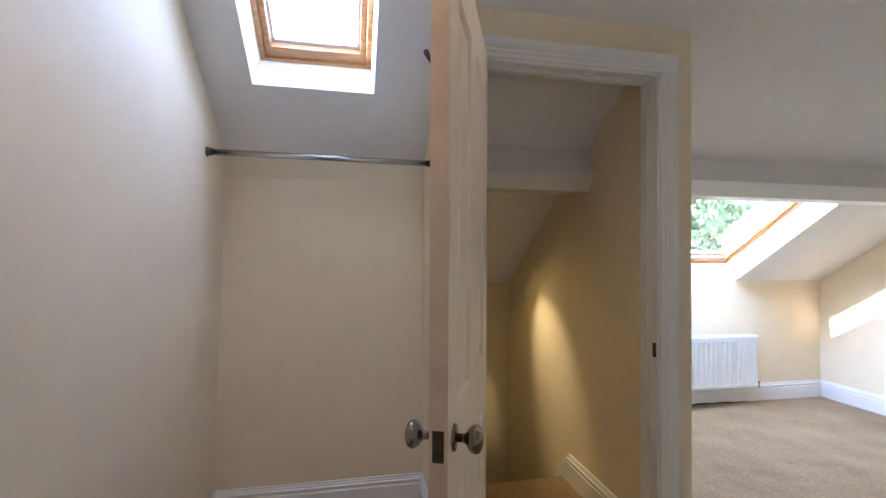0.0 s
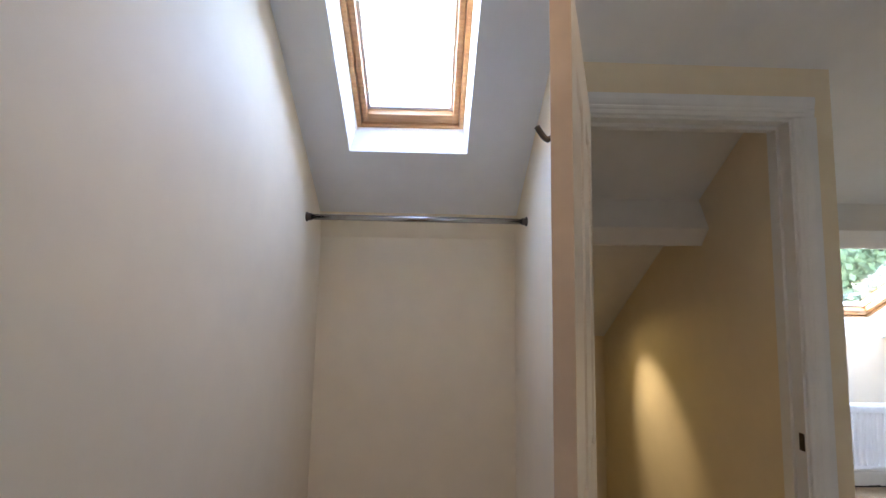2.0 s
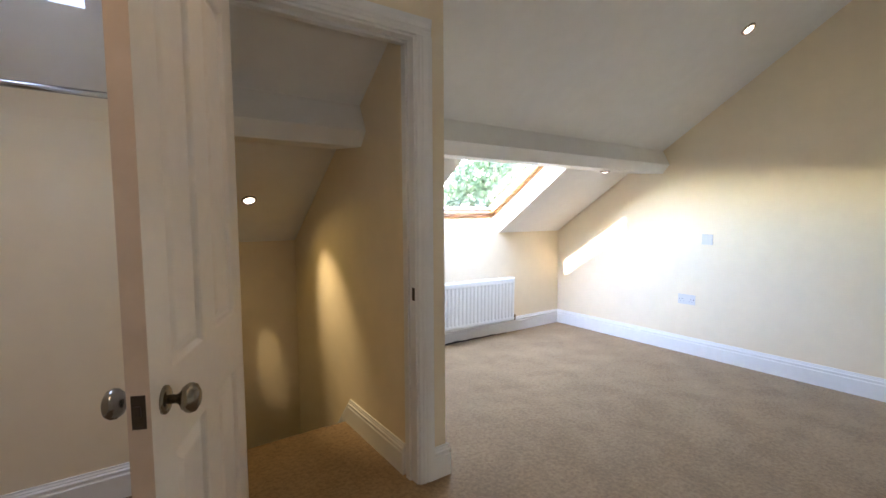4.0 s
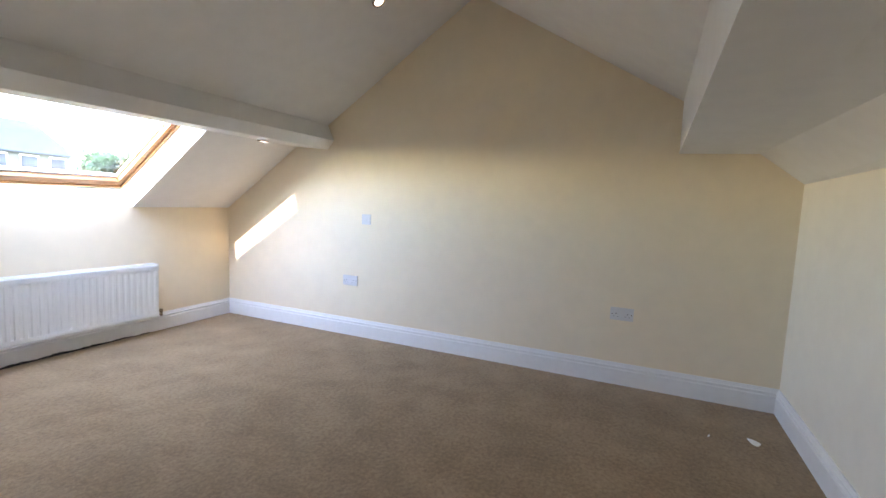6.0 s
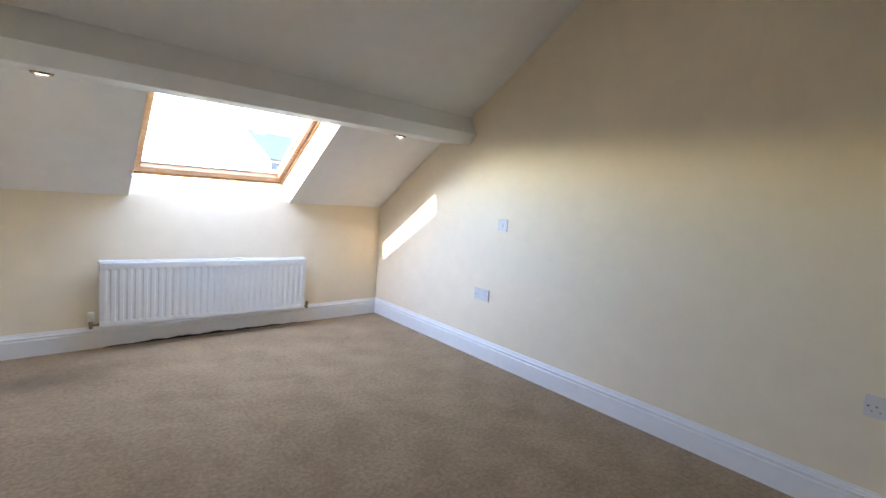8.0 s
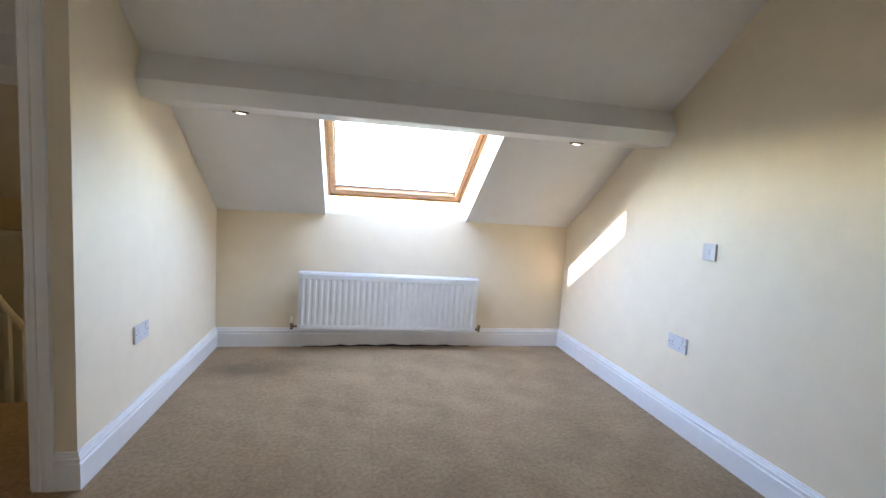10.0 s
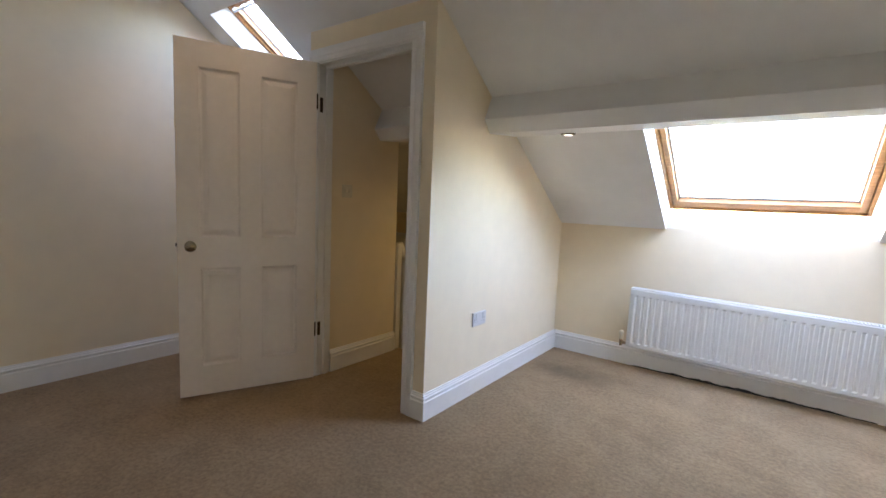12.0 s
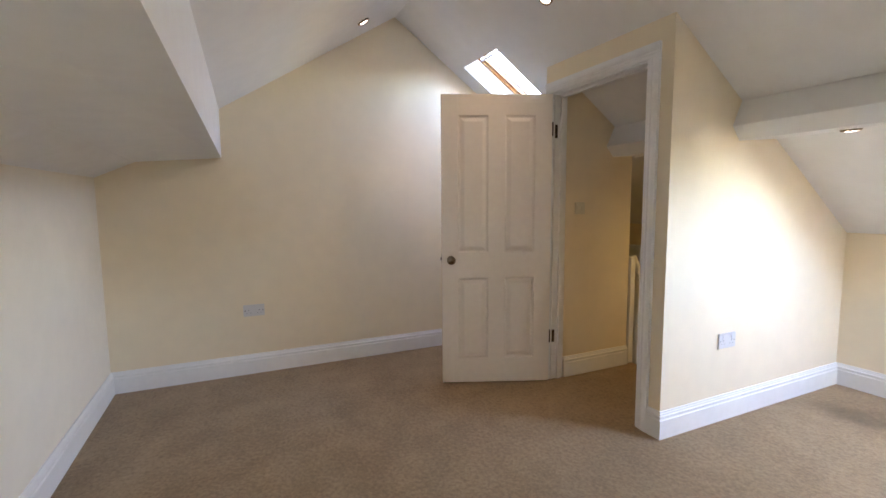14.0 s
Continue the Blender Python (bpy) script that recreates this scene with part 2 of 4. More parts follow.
def hull(loop_a, loop_b, bm=None):
    """A solid between two like loops of points."""
    bm = bm or bmesh.new()
    a = [bm.verts.new(p) for p in loop_a]
    b = [bm.verts.new(p) for p in loop_b]
    n = len(a)
    bm.faces.new(a)
    bm.faces.new(b)
    for i in range(n):
        bm.faces.new((a[i], a[(i + 1) % n], b[(i + 1) % n], b[i]))
    return bm


def prism_x(yz, x0, x1, bm=None):
    return hull([(x0, y, z) for y, z in yz], [(x1, y, z) for y, z in yz], bm)


def prism_z(xy, z0, z1, bm=None):
    return hull([(x, y, z0) for x, y in xy], [(x, y, z1) for x, y in xy], bm)


def lathe(profile, seg=24, m=None, bm=None, squash=1.0):
    """A turned body round z from (radius, height) pairs."""
    own = bmesh.new()
    rings = []
    for r, h in profile:
        rings.append([own.verts.new((max(r, 1e-5) * math.cos(2 * math.pi * k / seg) * squash, max(r, 1e-5) * math.sin(2 * math.pi * k / seg), h)) for k in range(seg)])
    for a, b in zip(rings, rings[1:]):
        for k in range(seg):
            own.faces.new((a[k], a[(k + 1) % seg], b[(k + 1) % seg], b[k]))
    own.faces.new(rings[0])
    own.faces.new(rings[-1])
    if m:
        own.transform(m)
    return join(bm, own)


def tube(points, r, seg=12, bm=None):
    """A round bar along a line of points."""
    own = bmesh.new()
    pts = [Vector(p) for p in points]
    rings = []
    for i, p in enumerate(pts):
        d = (pts[min(i + 1, len(pts) - 1)] - pts[max(i - 1, 0)]).normalized()
        q = d.to_track_quat("Z", "Y")
        rings.append([own.verts.new(p + q @ Vector((r * math.cos(2 * math.pi * k / seg), r * math.sin(2 * math.pi * k / seg), 0))) for k in range(seg)])
    for a, b in zip(rings, rings[1:]):
        for k in range(seg):
            own.faces.new((a[k], a[(k + 1) % seg], b[(k + 1) % seg], b[k]))
    own.faces.new(rings[0])
    own.faces.new(rings[-1])
    return join(bm, own)


def sweep(profile, a, b, cut_a=0.0, cut_b=0.0, out=None, up=(0, 0, 1)):
    """A moulding from a to b; profile as (out from the wall, up); cuts mitre its ends (metres along per metre out)."""
    a, b, up = Vector(a), Vector(b), Vector(up)
    d = (b - a).normalized()
    out = Vector(out) if out else Vector((d.y, -d.x, 0))
    la = [a + out * o + up * h + d * (cut_a * o) for o, h in profile]
    lb = [b + out * o + up * h - d * (cut_b * o) for o, h in profile]
    return hull(la, lb)


# ---- plan ----
XE, XW, YN, YS = 2.82, -1.992, 1.742, -2.815
T = 0.16                                # wall thickness
JAMB_W, JAMB_E, HEAD = -0.912, -0.160, 1.992
STAIR_W, STAIR_E = -0.917, -0.157       # faces of the landing's side walls
ALC_E, ALC_N = -1.006, 0.688
EDGE = 0.79                             # top nosing of the stairs
RIDGE_Y = -0.78


def span(x, w, e):
    return w + (e - w) * (x - XW) / (XE - XW)


def ridge_z(x):
    return span(x, 2.745, 2.685)


def north_z(x, y):                       # upper north ceiling
    return ridge_z(x) - span(x, 0.693, 0.669) * (y - RIDGE_Y)


def sb_y(x):
    return span(x, -2.075, -2.165)


def south_z(x, y):
    s = span(x, (2.745 - 1.93) / 1.295, (2.685 - 1.858) / 1.385)
    return ridge_z(x) - s * (RIDGE_Y - y)


LOW_A, LOW_B = (0.88, 1.628), (YN, 1.050)   # lower north ceiling, y and z


def low_z(y):
    return LOW_A[1] + (LOW_B[1] - LOW_A[1]) * (y - LOW_A[0]) / (LOW_B[0] - LOW_A[0])


def structure(ob, label, category):
    return tagged(ob, label, category, kind="structure")


def slab(name, lo, hi, y0, y1, zf, thick, hole=None, label="", mat=CEIL):
    """A sloping ceiling between x = lo and hi, y0 and y1, with zf(x, y) its underside; hole: x0, x1, y0, y1."""
    xs, ys = ([lo, hi], [y0, y1]) if not hole else ([lo, hole[0], hole[1], hi], [y0, hole[2], hole[3], y1])
    bm = bmesh.new()
    grid = {}
    for i, x in enumerate(xs):
        for j, y in enumerate(ys):
            for k in (0, 1):
                grid[i, j, k] = bm.verts.new((x, y + k * thick[0], zf(x, y) + k * thick[1]))
    n, m_ = len(xs) - 1, len(ys) - 1
    solid = {(i, j) for i in range(n) for j in range(m_) if not (hole and i == 1 and j == 1)}
    for i, j in solid:
        for k in (0, 1):
            bm.faces.new([grid[i, j, k], grid[i + 1, j, k], grid[i + 1, j + 1, k], grid[i, j + 1, k]])
        for (di, dj), (p, q) in {(-1, 0): ((i, j), (i, j + 1)), (1, 0): ((i + 1, j), (i + 1, j + 1)),
                                 (0, -1): ((i, j), (i + 1, j)), (0, 1): ((i, j + 1), (i + 1, j + 1))}.items():
            if (i + di, j + dj) not in solid:
                bm.faces.new([grid[*p, 0], grid[*q, 0], grid[*q, 1], grid[*p, 1]])
    return structure(put(name, bm, mat), label, "ceiling")


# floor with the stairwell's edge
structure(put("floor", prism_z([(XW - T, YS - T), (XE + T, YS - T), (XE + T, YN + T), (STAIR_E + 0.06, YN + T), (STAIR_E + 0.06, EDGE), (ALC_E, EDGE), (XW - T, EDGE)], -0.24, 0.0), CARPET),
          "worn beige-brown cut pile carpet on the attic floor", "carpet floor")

# gable walls, cut to the roof's line
def gable(name, x0, x1, label):
    xi = x0 if x0 > 0 else x1
    yz = [(YS - T, -2.9), (YN + T, -2.9), (YN + T, 1.10), (0.9, 1.78), (0.5, north_z(xi, 0.5) + 0.1), (RIDGE_Y, ridge_z(xi) + 0.1), (sb_y(xi), south_z(xi, sb_y(xi)) + 0.1), (YS - T, 1.5)]
    lean = 0.0 if x0 > 0 else 0.018          # the west wall leans in a little
    structure(put(name, hull([(x0, y, z) for y, z in yz], [(x1 + lean * z, y, z) for y, z in yz]), WALL), label, "wall")


gable("wall_east", XE, XE + T, "cream painted gable wall with a sunlit streak")
gable("wall_west", XW - T, XW, "cream painted gable wall under the ridge")

# low walls under the eaves
structure(put("wall_north", box(STAIR_E, XE, YN, YN + T, -0.24, 1.06), WALL), "cream painted low wall under the roof window", "wall")
structure(put("wall_stair_north", box(XW, STAIR_E, YN, YN + T, -2.9, 1.06), WALL), "cream painted end wall of the stairwell", "wall")
structure(put("wall_south", box(XW, XE, YS - T, YS, -0.24, 1.46), PALEWALL), "pale cream low eaves wall", "wall")

# partition between room and stairs, and the one between alcove and landing
def under_roof(x, y0, y1, lift=0.03):
    """Top line of a wall across the north roof between y0 and y1."""
    pts = [(y0, north_z(x, y0) + lift)]
    if y1 > 0.49:
        pts.append((0.49, north_z(x, 0.49) + lift))
        if y1 > 0.9:
            pts += [(0.88, 1.66), (y1, low_z(y1) + lift)]
        else:
            pts.append((y1, 1.66))
    else:
        pts.append((y1, north_z(x, y1) + lift))
    return pts


wp = [(0.106, -0.2), *under_roof(0, 0.106, YN), (YN, -2.9), (EDGE, -2.9), (EDGE, -0.2)]
bm = prism_x(wp, STAIR_E, 0.0)
prism_x([(0.0, -0.2), (0.0, north_z(0, 0) + 0.03), (0.106, north_z(0, 0.106) + 0.03), (0.106, -0.2)], JAMB_E + 0.02, 0.0, bm)
structure(put("wall_partition", bm, WALL), "cream painted partition wall beside the stairs", "wall")
wl = [(0.0, -0.2), (0.0, north_z(-0.95, 0) + 0.03), (0.735, north_z(-0.95, 0.735) + 0.03), (0.735, -0.2)]
structure(put("wall_landing", prism_x(wl, ALC_E, STAIR_W), WALL), "cream painted wall between alcove and landing", "wall")
structure(put("wall_alcove", prism_x([(ALC_N, -0.2), (ALC_N, 1.632), (0.76, 1.632), (0.76, -0.2)], XW, ALC_E), WALL), "cream painted back wall of the alcove", "wall")

# door wall: over the head and the narrow piers
bm = prism_x([(-0.0, HEAD + 0.03), (0.0, north_z(-0.5, 0) + 0.03), (0.1, north_z(-0.5, 0.1) + 0.03), (0.1, HEAD + 0.03)], STAIR_W, JAMB_E + 0.02)
structure(put("wall_door_head", bm, WALL), "cream painted wall over the doorway", "wall")

# roof: the upper north ceiling with the alcove's window, lower with the room's window, south
AW = (-1.772, -1.276, -0.250, 0.350)      # alcove window opening in the ceiling
NW = (0.788, 1.908, 0.900, YN)            # room window opening
slab("ceiling_north", XW - 0.02, XE + 0.02, RIDGE_Y, 0.60, north_z, (0.09, 0.14), AW, "white painted sloping ceiling with a small roof window")
slab("ceiling_south", XW - 0.02, XE + 0.02, RIDGE_Y, -2.30, south_z, (-0.09, 0.14), None, "white painted sloping ceiling")
bm = bmesh.new()
xs = [XW - 0.02, NW[0], NW[1], XE + 0.02]
lift = lambda y: low_z(y)
for x0, x1, y0, y1 in ((xs[0], xs[1], 0.80, YN + T), (xs[2], xs[3], 0.80, YN + T), (xs[1], xs[2], 0.80, 0.84)):
    hull([(x0, y0, lift(y0)), (x1, y0, lift(y0)), (x1, y0 + 0.10, lift(y0) + 0.155), (x0, y0 + 0.10, lift(y0) + 0.155)],
         [(x0, y1, lift(y1)), (x1, y1, lift(y1)), (x1, y1 + 0.10, lift(y1) + 0.155), (x0, y1 + 0.10, lift(y1) + 0.155)], bm)
structure(put("ceiling_eaves_north", bm, CEIL), "white painted lower sloping ceiling round the roof window", "ceiling")
structure(put("trim_window_apron", box(NW[0] - 0.0, NW[1] + 0.0, YN + 0.003, YN + 0.12, 1.055, 1.188), CEIL), "white painted reveal under the roof window", "trim")

# boxed purlins
nb = [(0.60, 1.90), (0.560, 1.84), (0.478, 1.672), (0.54, 1.598), (0.88, 1.626), (0.98, 1.72)]
structure(put("beam_north", prism_x(nb, STAIR_W, XE), CEIL), "white painted boxed roof purlin with downlights", "beam")
structure(put("ceiling_alcove_edge", prism_x([(ALC_N + 0.001, 1.632), (ALC_N - 0.035, 1.752), (0.76, 1.745), (0.76, 1.632)], XW, ALC_E), WALL), "cream painted strip over the alcove's back wall", "ceiling")
structure(put("ceiling_alcove", hull([(XW, 0.595, north_z(XW, 0.595)), (XW, 0.72, north_z(XW, 0.72)), (XW, 0.80, north_z(XW, 0.72) + 0.14), (XW, 0.68, north_z(XW, 0.595) + 0.14)],
          [(ALC_E, 0.595, north_z(ALC_E, 0.595)), (ALC_E, 0.72, north_z(ALC_E, 0.72)), (ALC_E, 0.80, north_z(ALC_E, 0.72) + 0.14), (ALC_E, 0.68, north_z(ALC_E, 0.595) + 0.14)]), CEIL),
          "white painted sloping ceiling of the alcove", "ceiling")


def south_profile(x, z_low, z_back, z_knee):
    y = sb_y(x)
    return [(x, y, south_z(x, y) + 0.04), (x, y, z_low), (x, -2.588, z_back), (x, YS + 0.002, z_knee), (x, YS - 0.12, z_knee), (x, -2.6, 2.0)]


structure(put("beam_south", hull(south_profile(XW, 1.595, 1.551, 1.445), south_profile(XE, 1.542, 1.537, 1.365)), CEIL),
          "white painted boxed purlin and sloping eaves ceiling", "beam")

structure(put("ceiling_stairs", prism_x([(0.72, 1.69), (0.765, 1.60), (0.88, 1.625), (0.98, 1.75), (0.80, 1.95)], XW, STAIR_W), CEIL), "white painted ceiling over the stairs", "ceiling")
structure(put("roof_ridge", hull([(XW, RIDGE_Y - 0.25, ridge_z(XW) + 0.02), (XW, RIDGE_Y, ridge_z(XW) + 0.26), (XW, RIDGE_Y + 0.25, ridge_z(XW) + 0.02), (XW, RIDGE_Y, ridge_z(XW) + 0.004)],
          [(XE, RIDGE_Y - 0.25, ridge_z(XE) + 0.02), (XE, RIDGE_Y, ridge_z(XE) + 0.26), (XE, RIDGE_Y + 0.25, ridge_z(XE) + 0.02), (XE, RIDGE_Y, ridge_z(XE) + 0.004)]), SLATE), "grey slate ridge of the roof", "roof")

# stairwell: lower floor and its closing wall
structure(put("floor_below", box(XW - T, STAIR_E, 0.6, YN, -2.9, -2.75), CARPET), "beige carpet at the foot of the stairs", "carpet floor")
structure(put("wall_below", box(XW, STAIR_E, 0.60, EDGE - 0.03, -2.75, -0.24), WALL), "cream painted wall below the landing", "wall")

# ---- skirting ----
SKIRT = [(0, 0), (0.019, 0), (0.019, 0.103), (0.014, 0.108), (0.014, 0.115), (0.0185, 0.119), (0.0185, 0.126), (0.012, 0.131), (0.012, 0.136), (0.008, 0.142), (0.0075, 0.149), (0, 0.149)]


def skirting(a, b, ca=1.0, cb=1.0):
    """Along the wall with the room on the right of a to b; 1 mitres an inner corner, -1 an outer one, 0 a square end."""
    structure(put("baseboard", sweep(SKIRT, (*a, 0.0), (*b, 0.0), ca, cb), GLOSS), "white glossy moulded skirting board", "skirting board")


skirting((0.0, YN), (XE, YN), 1, 1)
skirting((XE, YN), (XE, YS), 1, 1)
skirting((XE, YS), (XW, YS), 1, 1)
skirting((XW, YS), (XW, ALC_N), 1, 1)
skirting((XW, ALC_N), (ALC_E, ALC_N), 1, 1)
skirting((ALC_E, ALC_N), (ALC_E, 0.0), 1, 0)
skirting((-0.078, 0.0), (0.0, 0.0), 0, -1)
skirting((0.0, 0.0), (0.0, YN), -1, 1)
skirting((STAIR_W, 0.105), (STAIR_W, 0.735), 0, 0)
skirting((STAIR_E, 0.745), (STAIR_E, 0.105), 0, 0)

# ---- doorway ----
frame_ob = structure(thing("door_1", "", ""), "white painted door frame with moulded architrave", "door frame")
part("jamb", box(JAMB_W - 0.025, JAMB_W, -0.002, 0.105, 0, HEAD + 0.025, 0.002), GLOSS, frame_ob)
part("jamb", box(JAMB_E, JAMB_E - 0.0 + 0.026, -0.002, 0.105, 0, HEAD + 0.025, 0.002), GLOSS, frame_ob)
part("head", box(JAMB_W, JAMB_E, -0.002, 0.105, HEAD, HEAD + 0.027, 0.002), GLOSS, frame_ob)
part("door_stop", box(JAMB_W, JAMB_W + 0.012, 0.045, 0.08, 0, HEAD, 0.002), GLOSS, frame_ob)
part("door_stop", box(JAMB_E - 0.012, JAMB_E, 0.045, 0.08, 0, HEAD, 0.002), GLOSS, frame_ob)
part("door_stop", box(JAMB_W + 0.012, JAMB_E - 0.012, 0.045, 0.08, HEAD - 0.014, HEAD, 0.002), GLOSS, frame_ob)
part("strike_plate", box(JAMB_E - 0.003, JAMB_E + 0.001, 0.004, 0.024, 0.855, 0.912, 0.001), BRONZE, frame_ob, "dark metal strike plate")
for z in (0.275, 1.705):
    part("hinge_leaf", box(JAMB_W - 0.001, JAMB_W + 0.0016, 0.002, 0.024, z, z + 0.09), BRONZE, frame_ob, "dark metal hinge leaf")
ARCH = [(0, 0), (0.010, 0), (0.013, 0.004), (0.013, 0.018), (0.016, 0.022), (0.016, 0.030), (0.013, 0.034), (0.017, 0.042), (0.020, 0.054), (0.020, 0.075), (0, 0.075)]
HX = 0.010
part("architrave", sweep(ARCH, (JAMB_E + HX, 0, 0), (JAMB_E + HX, 0, HEAD + HX), 0, 0, out=(0, -1, 0), up=(1, 0, 0)), GLOSS, frame_ob)
part("architrave", sweep(ARCH, (JAMB_W - HX, 0, 0), (JAMB_W - HX, 0, HEAD + HX), 0, 0, out=(0, -1, 0), up=(-1, 0, 0)), GLOSS, frame_ob)
part("architrave", sweep(ARCH, (JAMB_W - HX - 0.075, 0, HEAD + HX), (JAMB_E + HX + 0.075, 0, HEAD + HX), 0, 0, out=(0, -1, 0)), GLOSS, frame_ob)


# ---- open door ----
LEAF_W, LEAF_T, LEAF_H = 0.750, 0.040, 1.978
def door_leaf():
    """Leaf with its hinge edge at x = 0, running along +x, its face to the room at y = 0 and the back at +thickness."""
    yaw = math.degrees(math.atan2(-0.697, -0.290))
    d = thing("door", "white painted four-panel door standing open", "door", pose(-0.886, -0.042, 0.010, 0, 0, yaw))
    st, mu = 0.112, 0.112
    x1, x2, x3 = st, (LEAF_W - mu) / 2, (LEAF_W + mu) / 2
    rails = [(0.0, 0.172), (0.742, 0.918), (1.842, LEAF_H)]
    bm = bmesh.new()
    y0, y1 = -LEAF_T, 0.0
    box(0, st, y0, y1, 0, LEAF_H, 0.0015, bm)
    box(LEAF_W - st, LEAF_W, y0, y1, 0, LEAF_H, 0.0015, bm)
    for a, b in rails:
        box(st - 0.001, LEAF_W - st + 0.001, y0 + 0.0003, y1 - 0.0003, a, b, 0, bm)
    for a, b in ((rails[0][1], rails[1][0]), (rails[1][1], rails[2][0])):
        box(x2, x3, y0 + 0.0003, y1 - 0.0003, a - 0.001, b + 0.001, 0, bm)
    part("leaf", bm, DOORP, d)
    part("latch_edge", box(LEAF_W - 0.002, LEAF_W + 0.0008, y0 + 0.0006, y1 - 0.0006, 0.001, LEAF_H - 0.001), DOOR_EDGE, d, "pinkish latch edge of the door")
    for xa, xb in ((x1, x2), (x3, LEAF_W - st)):
        for za, zb in ((rails[0][1], rails[1][0]), (rails[1][1], rails[2][0])):
            bm = bmesh.new()
            for side in (0, 1):
                yf = lambda depth: (y1 - depth) if side == 0 else (y0 + depth)
                steps = [(0.0, 0.0005), (0.004, 0.004), (0.009, 0.0125), (0.017, 0.014), (0.040, 0.004), (0.046, 0.003)]
                loops = []
                for off, depth in steps:
                    loops.append([bm.verts.new((x, yf(depth), z)) for x, z in ((xa + off, za + off), (xb - off, za + off), (xb - off, zb - off), (xa + off, zb - off))])
                for a, b in zip(loops, loops[1:]):
                    for k in range(4):
                        bm.faces.new((a[k], a[(k + 1) % 4], b[(k + 1) % 4], b[k]))
                bm.faces.new(loops[-1])
                rim = loops[0]
                if side == 0:
                    first = rim
            for k in range(4):
                bm.faces.new((first[k], first[(k + 1) % 4], rim[(k + 1) % 4], rim[k]))
            part("panel", bm, DOORP, d)
    kz, kx = 0.870, LEAF_W - 0.062
    for side in (1, -1):
        base = y1 if side == 1 else y0
        m = pose(kx, base, kz, -90 * side, 0, 0)
        knob = part("knob", lathe([(0.009, 0.0), (0.009, 0.022), (0.013, 0.028), (0.022, 0.033), (0.0285, 0.042), (0.0295, 0.049), (0.026, 0.057), (0.016, 0.0625), (0.0, 0.064)], 28, m), STEEL, d, "satin steel door knob", True)
        part("rose", lathe([(0.028, 0.0), (0.028, 0.004), (0.024, 0.007), (0.013, 0.009), (0.0, 0.009)], 28, m), STEEL, knob, "satin steel rose", True)
    part("latch_plate", box(LEAF_W - 0.001, LEAF_W + 0.0018, y0 + 0.008, y1 - 0.008, 0.842, 0.905, 0.0006), BRONZE, d, "dark metal latch plate")
    part("latch_bolt", box(LEAF_W, LEAF_W + 0.009, y0 + 0.014, y1 - 0.015, 0.866, 0.886, 0.002), BRONZE, d, "dark metal latch bolt")
    for z in (0.275, 1.705):
        h = part("hinge", lathe([(0.0055, 0), (0.0055, 0.09)], 12, pose(-0.005, -0.008, z)), BRONZE, d, "dark metal butt hinge", True)
        part("hinge_leaf", box(-0.0015, 0.001, -0.014, y1, z, z + 0.09), BRONZE, h)
    hook = part("robe_hook", lathe([(0.014, 0), (0.014, 0.003), (0.008, 0.005), (0, 0.005)], 16, pose(LEAF_W - 0.16, y0, 1.72, 90, 0, 0)), BRONZE, d, "small dark metal robe hook", True)
    curve = [(LEAF_W - 0.16, y0 - 0.004 - 0.045 * u, 1.72 - 0.012 * math.sin(u * 2.2) + 0.035 * max(0, u - 0.5) ** 1.2 * 2) for u in [k / 10 for k in range(11)]]
    part("prong", tube(curve, 0.0068, 10), BRONZE, hook, "", True)
    return d


door_leaf()


